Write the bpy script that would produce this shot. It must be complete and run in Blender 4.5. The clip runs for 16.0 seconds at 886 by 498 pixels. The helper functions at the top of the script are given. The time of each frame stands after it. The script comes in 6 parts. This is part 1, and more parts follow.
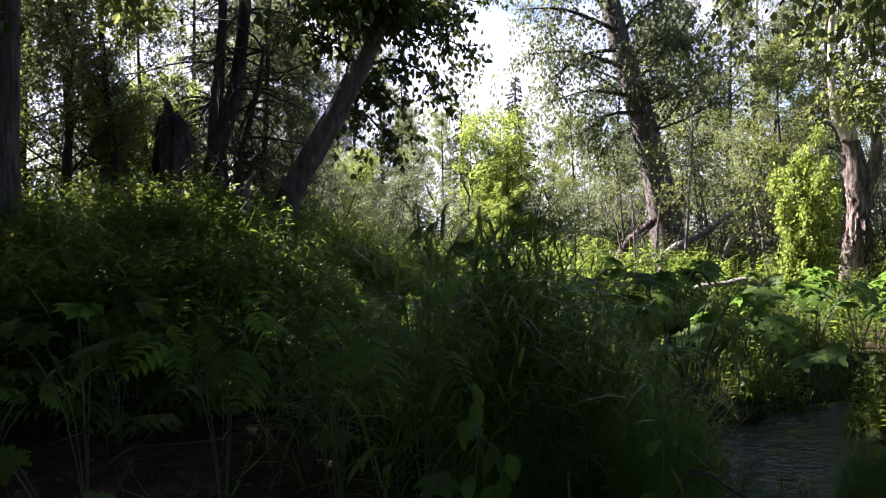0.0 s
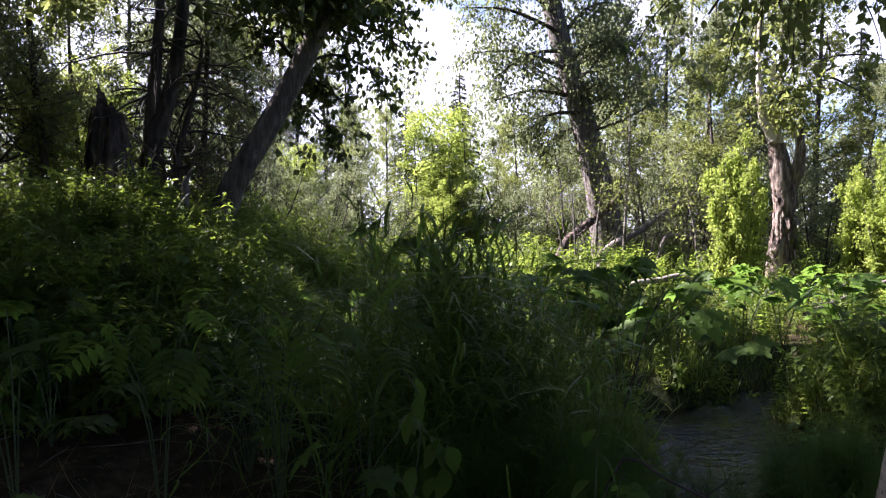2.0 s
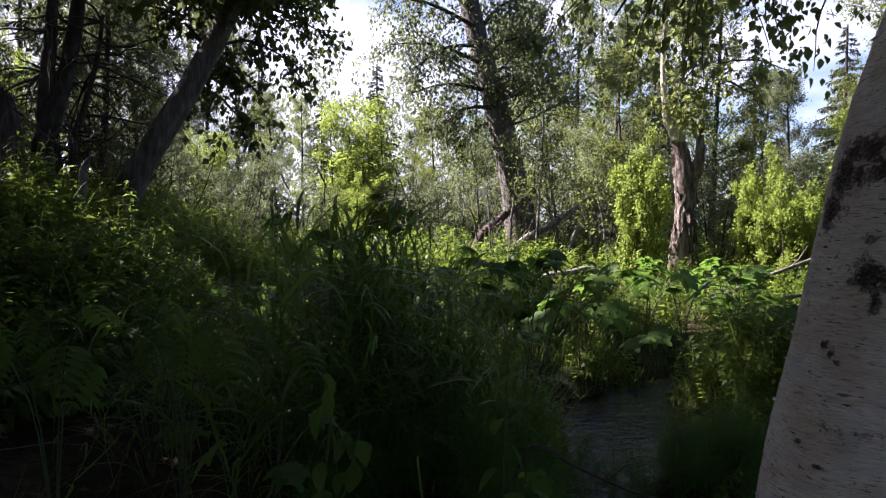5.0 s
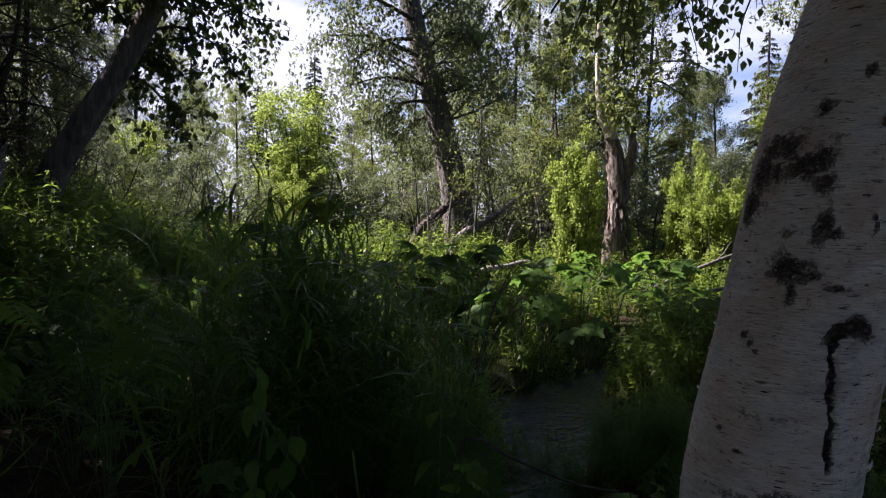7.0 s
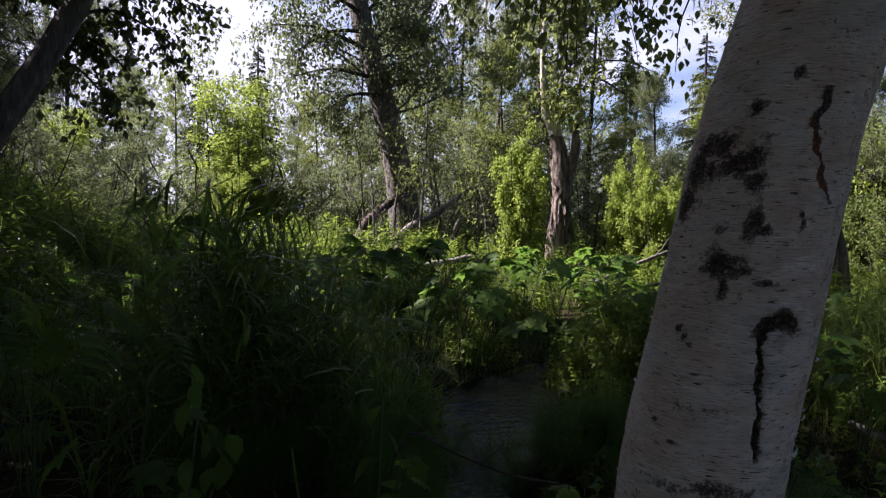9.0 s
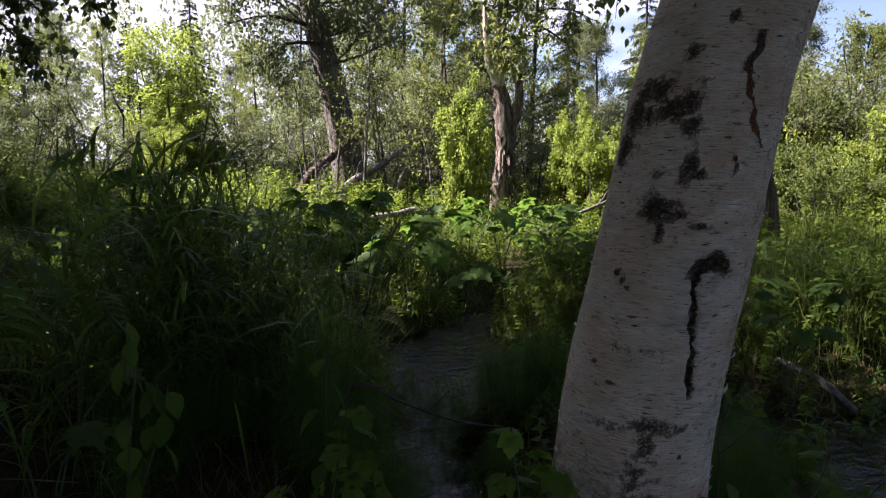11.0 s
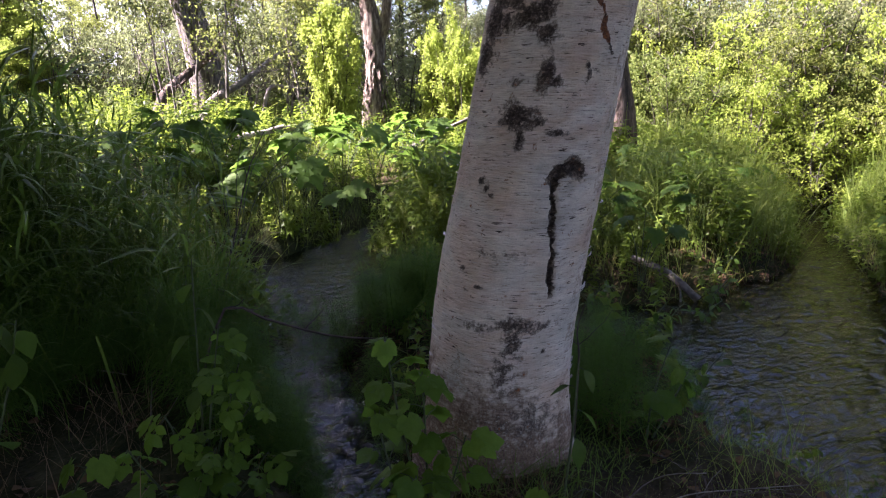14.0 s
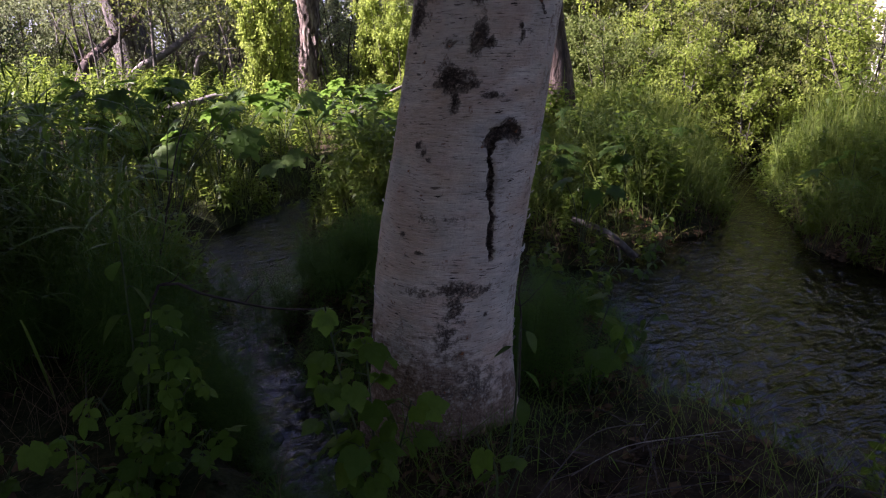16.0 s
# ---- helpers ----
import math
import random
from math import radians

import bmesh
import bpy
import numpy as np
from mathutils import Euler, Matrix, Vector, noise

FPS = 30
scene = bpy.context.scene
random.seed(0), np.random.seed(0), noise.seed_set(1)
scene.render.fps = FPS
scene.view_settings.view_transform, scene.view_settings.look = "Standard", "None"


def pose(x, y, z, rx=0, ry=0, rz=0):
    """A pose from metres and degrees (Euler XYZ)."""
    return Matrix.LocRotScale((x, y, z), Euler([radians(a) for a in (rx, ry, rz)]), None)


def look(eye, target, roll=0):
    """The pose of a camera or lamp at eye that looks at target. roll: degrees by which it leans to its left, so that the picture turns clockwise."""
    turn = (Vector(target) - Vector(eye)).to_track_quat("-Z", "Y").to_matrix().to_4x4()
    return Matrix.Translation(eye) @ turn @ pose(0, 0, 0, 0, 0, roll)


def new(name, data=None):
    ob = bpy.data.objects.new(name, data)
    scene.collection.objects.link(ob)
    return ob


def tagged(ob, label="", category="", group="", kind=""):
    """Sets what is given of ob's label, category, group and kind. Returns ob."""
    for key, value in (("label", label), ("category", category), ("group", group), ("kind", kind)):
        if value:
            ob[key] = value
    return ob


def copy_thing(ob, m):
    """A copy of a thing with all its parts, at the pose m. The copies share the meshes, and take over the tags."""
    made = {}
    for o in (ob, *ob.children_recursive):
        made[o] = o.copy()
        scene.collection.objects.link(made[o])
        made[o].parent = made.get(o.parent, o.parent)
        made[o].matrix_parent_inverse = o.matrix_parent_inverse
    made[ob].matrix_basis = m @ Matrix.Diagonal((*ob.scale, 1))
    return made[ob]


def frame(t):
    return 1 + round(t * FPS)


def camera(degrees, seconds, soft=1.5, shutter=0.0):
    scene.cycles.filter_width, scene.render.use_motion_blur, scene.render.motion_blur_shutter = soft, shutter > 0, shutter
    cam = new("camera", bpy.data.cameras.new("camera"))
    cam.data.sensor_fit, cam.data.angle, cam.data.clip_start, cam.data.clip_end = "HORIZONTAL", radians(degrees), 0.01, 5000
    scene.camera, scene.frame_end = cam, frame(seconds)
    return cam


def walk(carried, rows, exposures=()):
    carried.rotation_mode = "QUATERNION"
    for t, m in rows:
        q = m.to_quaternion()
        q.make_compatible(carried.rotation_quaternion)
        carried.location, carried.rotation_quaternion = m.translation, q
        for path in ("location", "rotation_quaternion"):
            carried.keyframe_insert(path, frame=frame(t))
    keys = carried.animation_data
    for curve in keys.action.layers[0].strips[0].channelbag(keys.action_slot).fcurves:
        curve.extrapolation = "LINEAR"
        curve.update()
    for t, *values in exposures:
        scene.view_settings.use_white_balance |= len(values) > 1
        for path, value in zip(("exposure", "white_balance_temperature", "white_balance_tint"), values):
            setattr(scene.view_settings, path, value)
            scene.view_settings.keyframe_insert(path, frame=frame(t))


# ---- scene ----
cam = camera(66.9, 16.0, soft=1.15)
PATH = [
    (0, (0.068, -0.095, 1.277), (0.05, 1.904, 1.224), -0.2),
    (0.5, (0.069, -0.116, 1.281), (0.094, 1.883, 1.224), -0.1),
    (1, (0.07, -0.126, 1.282), (0.137, 1.872, 1.223), -0.1),
    (1.5, (0.072, -0.132, 1.282), (0.18, 1.864, 1.221), -0.0),
    (2, (0.075, -0.134, 1.28), (0.222, 1.86, 1.217), 0.0),
    (2.5, (0.077, -0.132, 1.28), (0.264, 1.858, 1.213), 0.1),
    (3, (0.079, -0.133, 1.28), (0.306, 1.853, 1.21), 0.1),
    (3.5, (0.084, -0.134, 1.28), (0.349, 1.847, 1.207), 0.2),
    (6, (0.101, -0.131, 1.278), (0.582, 1.808, 1.185), 0.6),
    (6.5, (0.104, -0.131, 1.276), (0.63, 1.797, 1.18), 0.7),
    (7, (0.106, -0.13, 1.276), (0.673, 1.786, 1.177), 0.8),
    (7.5, (0.111, -0.127, 1.275), (0.717, 1.777, 1.174), 0.9),
    (8, (0.115, -0.124, 1.276), (0.76, 1.766, 1.17), 1.0),
    (10.5, (0.136, -0.11, 1.265), (0.964, 1.702, 1.086), 1.1),
    (11, (0.142, -0.107, 1.261), (1.005, 1.68, 1.013), 0.7),
    (11.5, (0.147, -0.111, 1.258), (1.05, 1.646, 0.942), 0.4),
    (12, (0.152, -0.115, 1.255), (1.102, 1.605, 0.882), 0.1),
    (12.5, (0.157, -0.117, 1.254), (1.157, 1.565, 0.84), -0.1),
    (13, (0.158, -0.122, 1.252), (1.214, 1.518, 0.809), -0.1),
    (13.5, (0.162, -0.125, 1.252), (1.269, 1.475, 0.786), -0.2),
    (14, (0.166, -0.124, 1.25), (1.314, 1.439, 0.762), -0.2),
    (14.5, (0.173, -0.121, 1.248), (1.351, 1.413, 0.738), -0.3),
    (15, (0.179, -0.12, 1.246), (1.385, 1.384, 0.712), -0.5),
    (15.5, (0.185, -0.119, 1.244), (1.417, 1.353, 0.683), -0.7),
    (16, (0.186, -0.123, 1.242), (1.444, 1.318, 0.659), -0.9),
]
EXPOSURES = [(0.0, 2.58, 5850, 34), (3.5, 2.78, 5850, 34), (6.0, 1.9, 5850, 31), (8.0, 1.8, 5850, 31), (10.5, 1.88, 6000, 32), (11.0, 2.25, 6100, 31), (11.5, 3.75, 6200, 31), (12.0, 4.7, 6250, 31), (13.0, 4.85, 6250, 32), (13.5, 4.3, 6200, 36), (14.0, 3.48, 6050, 40), (15.0, 2.68, 5950, 45), (16.0, 2.5, 5900, 48)]
walk(cam, [(t, look(eye, target, roll)) for t, eye, target, roll in PATH], EXPOSURES)

# ---- light ----
SUN_AZ, SUN_EL = -57.0, 44.0      # degrees right of +y, and above the horizon
world = bpy.data.worlds.new("sky")
scene.world = world
world.use_nodes = True
wn, wl = world.node_tree.nodes, world.node_tree.links
wn.clear()
sky = wn.new("ShaderNodeTexSky")
sky.sky_type, sky.sun_disc = "NISHITA", False
sky.sun_elevation, sky.sun_rotation = radians(SUN_EL), radians(SUN_AZ)
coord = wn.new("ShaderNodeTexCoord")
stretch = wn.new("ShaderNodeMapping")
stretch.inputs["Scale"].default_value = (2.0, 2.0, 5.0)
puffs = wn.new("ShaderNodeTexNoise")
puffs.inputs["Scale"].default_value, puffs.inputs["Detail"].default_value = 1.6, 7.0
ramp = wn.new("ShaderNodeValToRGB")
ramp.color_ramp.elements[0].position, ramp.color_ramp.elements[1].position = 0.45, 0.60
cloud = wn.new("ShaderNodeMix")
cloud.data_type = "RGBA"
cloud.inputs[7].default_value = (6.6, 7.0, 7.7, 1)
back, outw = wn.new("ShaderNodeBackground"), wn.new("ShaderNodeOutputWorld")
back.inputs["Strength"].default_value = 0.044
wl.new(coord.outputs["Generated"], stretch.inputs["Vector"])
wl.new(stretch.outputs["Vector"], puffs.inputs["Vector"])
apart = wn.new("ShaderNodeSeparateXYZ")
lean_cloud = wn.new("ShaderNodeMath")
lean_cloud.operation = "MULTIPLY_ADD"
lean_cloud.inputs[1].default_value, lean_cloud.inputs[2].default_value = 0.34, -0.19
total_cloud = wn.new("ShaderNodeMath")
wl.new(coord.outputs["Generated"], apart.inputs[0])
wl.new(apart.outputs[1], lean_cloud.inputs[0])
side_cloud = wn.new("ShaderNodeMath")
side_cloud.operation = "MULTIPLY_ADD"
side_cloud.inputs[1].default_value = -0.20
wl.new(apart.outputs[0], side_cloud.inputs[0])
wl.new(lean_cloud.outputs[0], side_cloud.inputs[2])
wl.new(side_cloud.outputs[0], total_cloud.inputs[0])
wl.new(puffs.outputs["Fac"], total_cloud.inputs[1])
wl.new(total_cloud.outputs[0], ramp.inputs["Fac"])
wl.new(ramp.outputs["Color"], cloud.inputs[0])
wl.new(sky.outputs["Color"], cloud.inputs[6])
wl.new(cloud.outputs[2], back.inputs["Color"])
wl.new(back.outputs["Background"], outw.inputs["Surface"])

sun = new("sun", bpy.data.lights.new("sun", "SUN"))
sun.data.energy, sun.data.angle, sun.data.color = 5.0, radians(0.5), (1.0, 0.93, 0.80)
sun_way = Vector((math.sin(radians(SUN_AZ)) * math.cos(radians(SUN_EL)), math.cos(radians(SUN_AZ)) * math.cos(radians(SUN_EL)), math.sin(radians(SUN_EL))))
sun.matrix_world = look(sun_way * 60, (0, 0, 0))

rng = np.random.default_rng(7)


# ---- materials ----
def node_material(name):
    m = bpy.data.materials.new(name)
    m.use_nodes = True
    t = m.node_tree
    for n in list(t.nodes):
        t.nodes.remove(n)
    return m, t.nodes, t.links


def noise_node(n, l, vec, scale, detail=4.0, rough=0.55):
    x = n.new("ShaderNodeTexNoise")
    x.inputs["Scale"].default_value, x.inputs["Detail"].default_value, x.inputs["Roughness"].default_value = scale, detail, rough
    if vec is not None:
        l.new(vec, x.inputs["Vector"])
    return x.outputs["Fac"]


def ramp_node(n, l, fac, stops):
    r = n.new("ShaderNodeValToRGB")
    e = r.color_ramp.elements
    while len(e) < len(stops):
        e.new(0.5)
    for k, (pos, col) in zip(e, stops):
        k.position, k.color = pos, (*col, 1)
    l.new(fac, r.inputs["Fac"])
    return r.outputs["Color"]


def mix_node(n, l, fac, a, b, mode="MIX"):
    x = n.new("ShaderNodeMix")
    x.data_type, x.blend_type = "RGBA", mode
    for slot, v in ((0, fac), (6, a), (7, b)):
        if isinstance(v, (int, float)):
            x.inputs[slot].default_value = v
        elif isinstance(v, tuple):
            x.inputs[slot].default_value = (*v, 1)
        else:
            l.new(v, x.inputs[slot])
    return x.outputs[2]


def scaled(n, l, vec, s):
    m = n.new("ShaderNodeMapping")
    m.inputs["Scale"].default_value = s
    l.new(vec, m.inputs["Vector"])
    return m.outputs["Vector"]


def bump_node(n, l, height, strength, dist):
    b = n.new("ShaderNodeBump")
    b.inputs["Strength"].default_value, b.inputs["Distance"].default_value = strength, dist
    l.new(height, b.inputs["Height"])
    return b.outputs["Normal"]


def leaf_material(name, dark, light, through_col, trans=0.45, rough=0.45, island=True, gloss=0.13):
    """A thin leaf: two greens that vary leaf by leaf, grain, and light that shines through."""
    dark, light = ((c[0] * 1.14, c[1], c[2] * 0.95) for c in (dark, light))
    through_col = (through_col[0] * 1.02, through_col[1], through_col[2] * 1.4)
    m, n, l = node_material(name)
    geo = n.new("ShaderNodeNewGeometry")
    info = n.new("ShaderNodeObjectInfo")
    var = geo.outputs["Random Per Island"] if island else info.outputs["Random"]
    pos = n.new("ShaderNodeTexCoord").outputs["Object"]
    base = mix_node(n, l, var, dark, light)
    blotch = noise_node(n, l, pos, 3.0, 3)
    base = mix_node(n, l, 0.5, base, ramp_node(n, l, blotch, [(0.3, (0.55, 0.6, 0.5)), (0.7, (1.25, 1.2, 1.1))]), "MULTIPLY")
    grain = noise_node(n, l, pos, 90.0, 2)
    base = mix_node(n, l, 0.35, base, ramp_node(n, l, grain, [(0.3, (0.6, 0.65, 0.6)), (0.7, (1.2, 1.2, 1.1))]), "MULTIPLY")
    p = n.new("ShaderNodeBsdfPrincipled")
    l.new(base, p.inputs["Base Color"])
    p.inputs["Roughness"].default_value = rough
    p.inputs["Specular IOR Level"].default_value = gloss
    l.new(bump_node(n, l, grain, 0.25, 0.002), p.inputs["Normal"])
    t = n.new("ShaderNodeBsdfTranslucent")
    l.new(mix_node(n, l, 0.6, base, through_col), t.inputs["Color"])
    mx, o = n.new("ShaderNodeMixShader"), n.new("ShaderNodeOutputMaterial")
    mx.inputs["Fac"].default_value = trans
    l.new(p.outputs[0], mx.inputs[1])
    l.new(t.outputs[0], mx.inputs[2])
    l.new(mx.outputs[0], o.inputs["Surface"])
    return m


def rough_material(name, stops, scale=6.0, stretch_to=(1, 1, 1), bump=0.6, dist=0.02, rough=0.9, fine=60.0):
    """Bark, soil, stone or dead wood: three tones over stretched noise, fine grain and relief."""
    m, n, l = node_material(name)
    pos = scaled(n, l, n.new("ShaderNodeTexCoord").outputs["Object"], stretch_to)
    a, b = noise_node(n, l, pos, scale, 6, 0.65), noise_node(n, l, pos, fine, 3)
    c = noise_node(n, l, pos, scale * 0.21, 2)
    col = ramp_node(n, l, a, stops)
    col = mix_node(n, l, 0.5, col, ramp_node(n, l, b, [(0.3, (0.5, 0.5, 0.5)), (0.7, (1.3, 1.3, 1.3))]), "MULTIPLY")
    col = mix_node(n, l, 0.45, col, ramp_node(n, l, c, [(0.35, (0.6, 0.6, 0.58)), (0.65, (1.25, 1.22, 1.2))]), "MULTIPLY")
    h = mix_node(n, l, 0.3, a, b)
    p, o = n.new("ShaderNodeBsdfPrincipled"), n.new("ShaderNodeOutputMaterial")
    l.new(col, p.inputs["Base Color"])
    p.inputs["Roughness"].default_value = rough
    l.new(bump_node(n, l, h, bump, dist), p.inputs["Normal"])
    l.new(p.outputs[0], o.inputs["Surface"])
    return m


def white_bark_material(name):
    """Far birch trunks: chalky white with dark cross marks."""
    m, n, l = node_material(name)
    pos = n.new("ShaderNodeTexCoord").outputs["Object"]
    bands = noise_node(n, l, scaled(n, l, pos, (3, 3, 22)), 1.6, 4)
    col = ramp_node(n, l, bands, [(0.36, (0.05, 0.045, 0.04)), (0.44, (0.55, 0.52, 0.47)), (0.8, (0.72, 0.70, 0.66))])
    p, o = n.new("ShaderNodeBsdfPrincipled"), n.new("ShaderNodeOutputMaterial")
    l.new(col, p.inputs["Base Color"])
    p.inputs["Roughness"].default_value = 0.7
    l.new(p.outputs[0], o.inputs["Surface"])
    return m


def paper_bark_material(name):
    """The near birch: papery bark with fine cross lines, blushes of pink and ochre, and dark scabs where the mesh says so."""
    m, n, l = node_material(name)
    at = n.new("ShaderNodeAttribute")
    at.attribute_name = "bark_place"          # arc length, 0, height
    mark = n.new("ShaderNodeAttribute")
    mark.attribute_name = "bark_mark"         # scab, orange bleed, mossy foot and edge band
    sep = n.new("ShaderNodeSeparateColor")
    l.new(mark.outputs["Color"], sep.inputs["Color"])
    pos = at.outputs["Vector"]
    wide = noise_node(n, l, scaled(n, l, pos, (2.2, 1, 5.0)), 1.5, 4)
    col = ramp_node(n, l, wide, [(0.30, (0.43, 0.40, 0.36)), (0.43, (0.70, 0.655, 0.595)), (0.53, (0.67, 0.58, 0.495)), (0.60, (0.61, 0.49, 0.405)), (0.72, (0.79, 0.745, 0.685))])
    cloudy = noise_node(n, l, scaled(n, l, pos, (7, 1, 22)), 2.0, 6, 0.65)
    col = mix_node(n, l, 0.55, col, ramp_node(n, l, cloudy, [(0.3, (0.60, 0.60, 0.58)), (0.65, (1.14, 1.13, 1.11))]), "MULTIPLY")
    tan = noise_node(n, l, scaled(n, l, pos, (5, 1, 12)), 1.3, 3)
    col = mix_node(n, l, ramp_node(n, l, tan, [(0.54, (0, 0, 0)), (0.70, (0.75, 0.75, 0.75))]), col, (0.58, 0.43, 0.30))
    fine = noise_node(n, l, scaled(n, l, pos, (24, 1, 240)), 1.0, 5, 0.6)
    lines = ramp_node(n, l, fine, [(0.345, (0.14, 0.11, 0.09)), (0.405, (0.84, 0.81, 0.78)), (0.7, (1.05, 1.04, 1.03))])
    col = mix_node(n, l, 0.9, col, lines, "MULTIPLY")
    slits = noise_node(n, l, scaled(n, l, pos, (15, 1, 90)), 1.3, 3, 0.5)
    col = mix_node(n, l, 0.8, col, ramp_node(n, l, slits, [(0.325, (0.10, 0.08, 0.07)), (0.355, (0.93, 0.92, 0.91)), (0.7, (1.03, 1.02, 1.0))]), "MULTIPLY")
    blush = noise_node(n, l, scaled(n, l, pos, (3.5, 1, 9)), 1.7, 4)
    col = mix_node(n, l, ramp_node(n, l, blush, [(0.54, (0, 0, 0)), (0.74, (0.7, 0.7, 0.7))]), col, (0.50, 0.37, 0.31))
    dash = noise_node(n, l, scaled(n, l, pos, (24, 1, 120)), 1.0, 2)
    col = mix_node(n, l, 1.0, col, ramp_node(n, l, dash, [(0.30, (0.06, 0.048, 0.044)), (0.325, (1, 1, 1))]), "MULTIPLY")
    lichen = noise_node(n, l, scaled(n, l, pos, (4.5, 1, 4.0)), 1.2, 5, 0.6)
    col = mix_node(n, l, ramp_node(n, l, lichen, [(0.52, (0, 0, 0)), (0.68, (0.55, 0.55, 0.55))]), col, (0.45, 0.46, 0.40))
    chew = noise_node(n, l, scaled(n, l, pos, (60, 1, 60)), 1.0, 5, 0.7)

    coarse = noise_node(n, l, scaled(n, l, pos, (26, 1, 34)), 1.0, 4, 0.6)

    def broken(channel, lo, hi):
        total = channel
        for part_noise, amount in ((coarse, 2.1), (chew, 2.0)):
            a = n.new("ShaderNodeMath")
            a.operation = "MULTIPLY_ADD"
            l.new(part_noise, a.inputs[0])
            a.inputs[1].default_value, a.inputs[2].default_value = amount, -0.5 * amount
            s = n.new("ShaderNodeMath")
            l.new(a.outputs[0], s.inputs[0])
            l.new(total, s.inputs[1])
            total = s.outputs[0]
        return ramp_node(n, l, total, [(lo, (0, 0, 0)), (hi, (1, 1, 1))])

    scab = broken(sep.outputs[0], 0.36, 0.66)
    speck = noise_node(n, l, scaled(n, l, pos, (130, 1, 110)), 1.0, 4, 0.7)
    scab_col = ramp_node(n, l, mix_node(n, l, 0.5, chew, speck), [(0.38, (0.022, 0.017, 0.014)), (0.50, (0.080, 0.064, 0.054)), (0.58, (0.25, 0.225, 0.20)), (0.68, (0.50, 0.48, 0.45))])
    scab_col = mix_node(n, l, 0.85, scab_col, ramp_node(n, l, coarse, [(0.36, (0.28, 0.25, 0.23)), (0.50, (0.85, 0.80, 0.76)), (0.66, (1.7, 1.66, 1.6))]), "MULTIPLY")
    scab_col = mix_node(n, l, 1.0, scab_col, ramp_node(n, l, sep.outputs[0], [(0.6, (1.15, 1.15, 1.12)), (1.0, (0.62, 0.55, 0.50))]), "MULTIPLY")
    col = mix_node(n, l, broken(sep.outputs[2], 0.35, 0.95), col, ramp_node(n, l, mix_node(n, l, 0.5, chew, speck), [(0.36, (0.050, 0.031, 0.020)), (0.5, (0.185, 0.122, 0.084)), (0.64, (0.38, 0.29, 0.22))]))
    col = mix_node(n, l, scab, col, scab_col)
    col = mix_node(n, l, broken(sep.outputs[1], 0.4, 0.6), col, ramp_node(n, l, chew, [(0.40, (0.045, 0.016, 0.008)), (0.62, (0.24, 0.085, 0.025))]))
    h = mix_node(n, l, 0.45, mix_node(n, l, 0.5, fine, slits), chew)
    p, o = n.new("ShaderNodeBsdfPrincipled"), n.new("ShaderNodeOutputMaterial")
    l.new(col, p.inputs["Base Color"])
    p.inputs["Roughness"].default_value = 0.72
    p.inputs["Specular IOR Level"].default_value = 0.3
    l.new(bump_node(n, l, h, 1.0, 0.016), p.inputs["Normal"])
    l.new(p.outputs[0], o.inputs["Surface"])
    return m


def under(n, l, height):
    """0 above the water line, 1 on the silty bed ten centimetres below it."""
    a = n.new("ShaderNodeMapRange")
    a.inputs["From Min"].default_value, a.inputs["From Max"].default_value = -0.17, -0.24
    l.new(height, a.inputs["Value"])
    return a.outputs[0]


def ground_material(name):
    m, n, l = node_material(name)
    pos = n.new("ShaderNodeTexCoord").outputs["Object"]
    big, mid, small = noise_node(n, l, pos, 0.5, 4), noise_node(n, l, pos, 7.0, 6, 0.65), noise_node(n, l, pos, 70.0, 4)
    earth = ramp_node(n, l, mid, [(0.3, (0.013, 0.009, 0.0055)), (0.5, (0.034, 0.024, 0.014)), (0.7, (0.075, 0.054, 0.032))])
    green = ramp_node(n, l, mid, [(0.3, (0.016, 0.024, 0.008)), (0.7, (0.045, 0.06, 0.02))])
    col = mix_node(n, l, ramp_node(n, l, big, [(0.42, (0, 0, 0)), (0.6, (1, 1, 1))]), earth, green)
    sep = n.new("ShaderNodeSeparateXYZ")
    l.new(pos, sep.inputs[0])
    silt = ramp_node(n, l, mid, [(0.3, (0.045, 0.040, 0.024)), (0.5, (0.105, 0.094, 0.056)), (0.7, (0.19, 0.17, 0.11))])
    col = mix_node(n, l, ramp_node(n, l, under(n, l, sep.outputs[2]), [(0.2, (0, 0, 0)), (0.8, (1, 1, 1))]), col, silt)
    col = mix_node(n, l, 0.6, col, ramp_node(n, l, small, [(0.3, (0.4, 0.4, 0.4)), (0.7, (1.4, 1.4, 1.4))]), "MULTIPLY")
    p, o = n.new("ShaderNodeBsdfPrincipled"), n.new("ShaderNodeOutputMaterial")
    l.new(col, p.inputs["Base Color"])
    p.inputs["Roughness"].default_value = 0.95
    p.inputs["Specular IOR Level"].default_value = 0.08
    l.new(bump_node(n, l, mix_node(n, l, 0.4, mid, small), 0.9, 0.03), p.inputs["Normal"])
    l.new(p.outputs[0], o.inputs["Surface"])
    return m


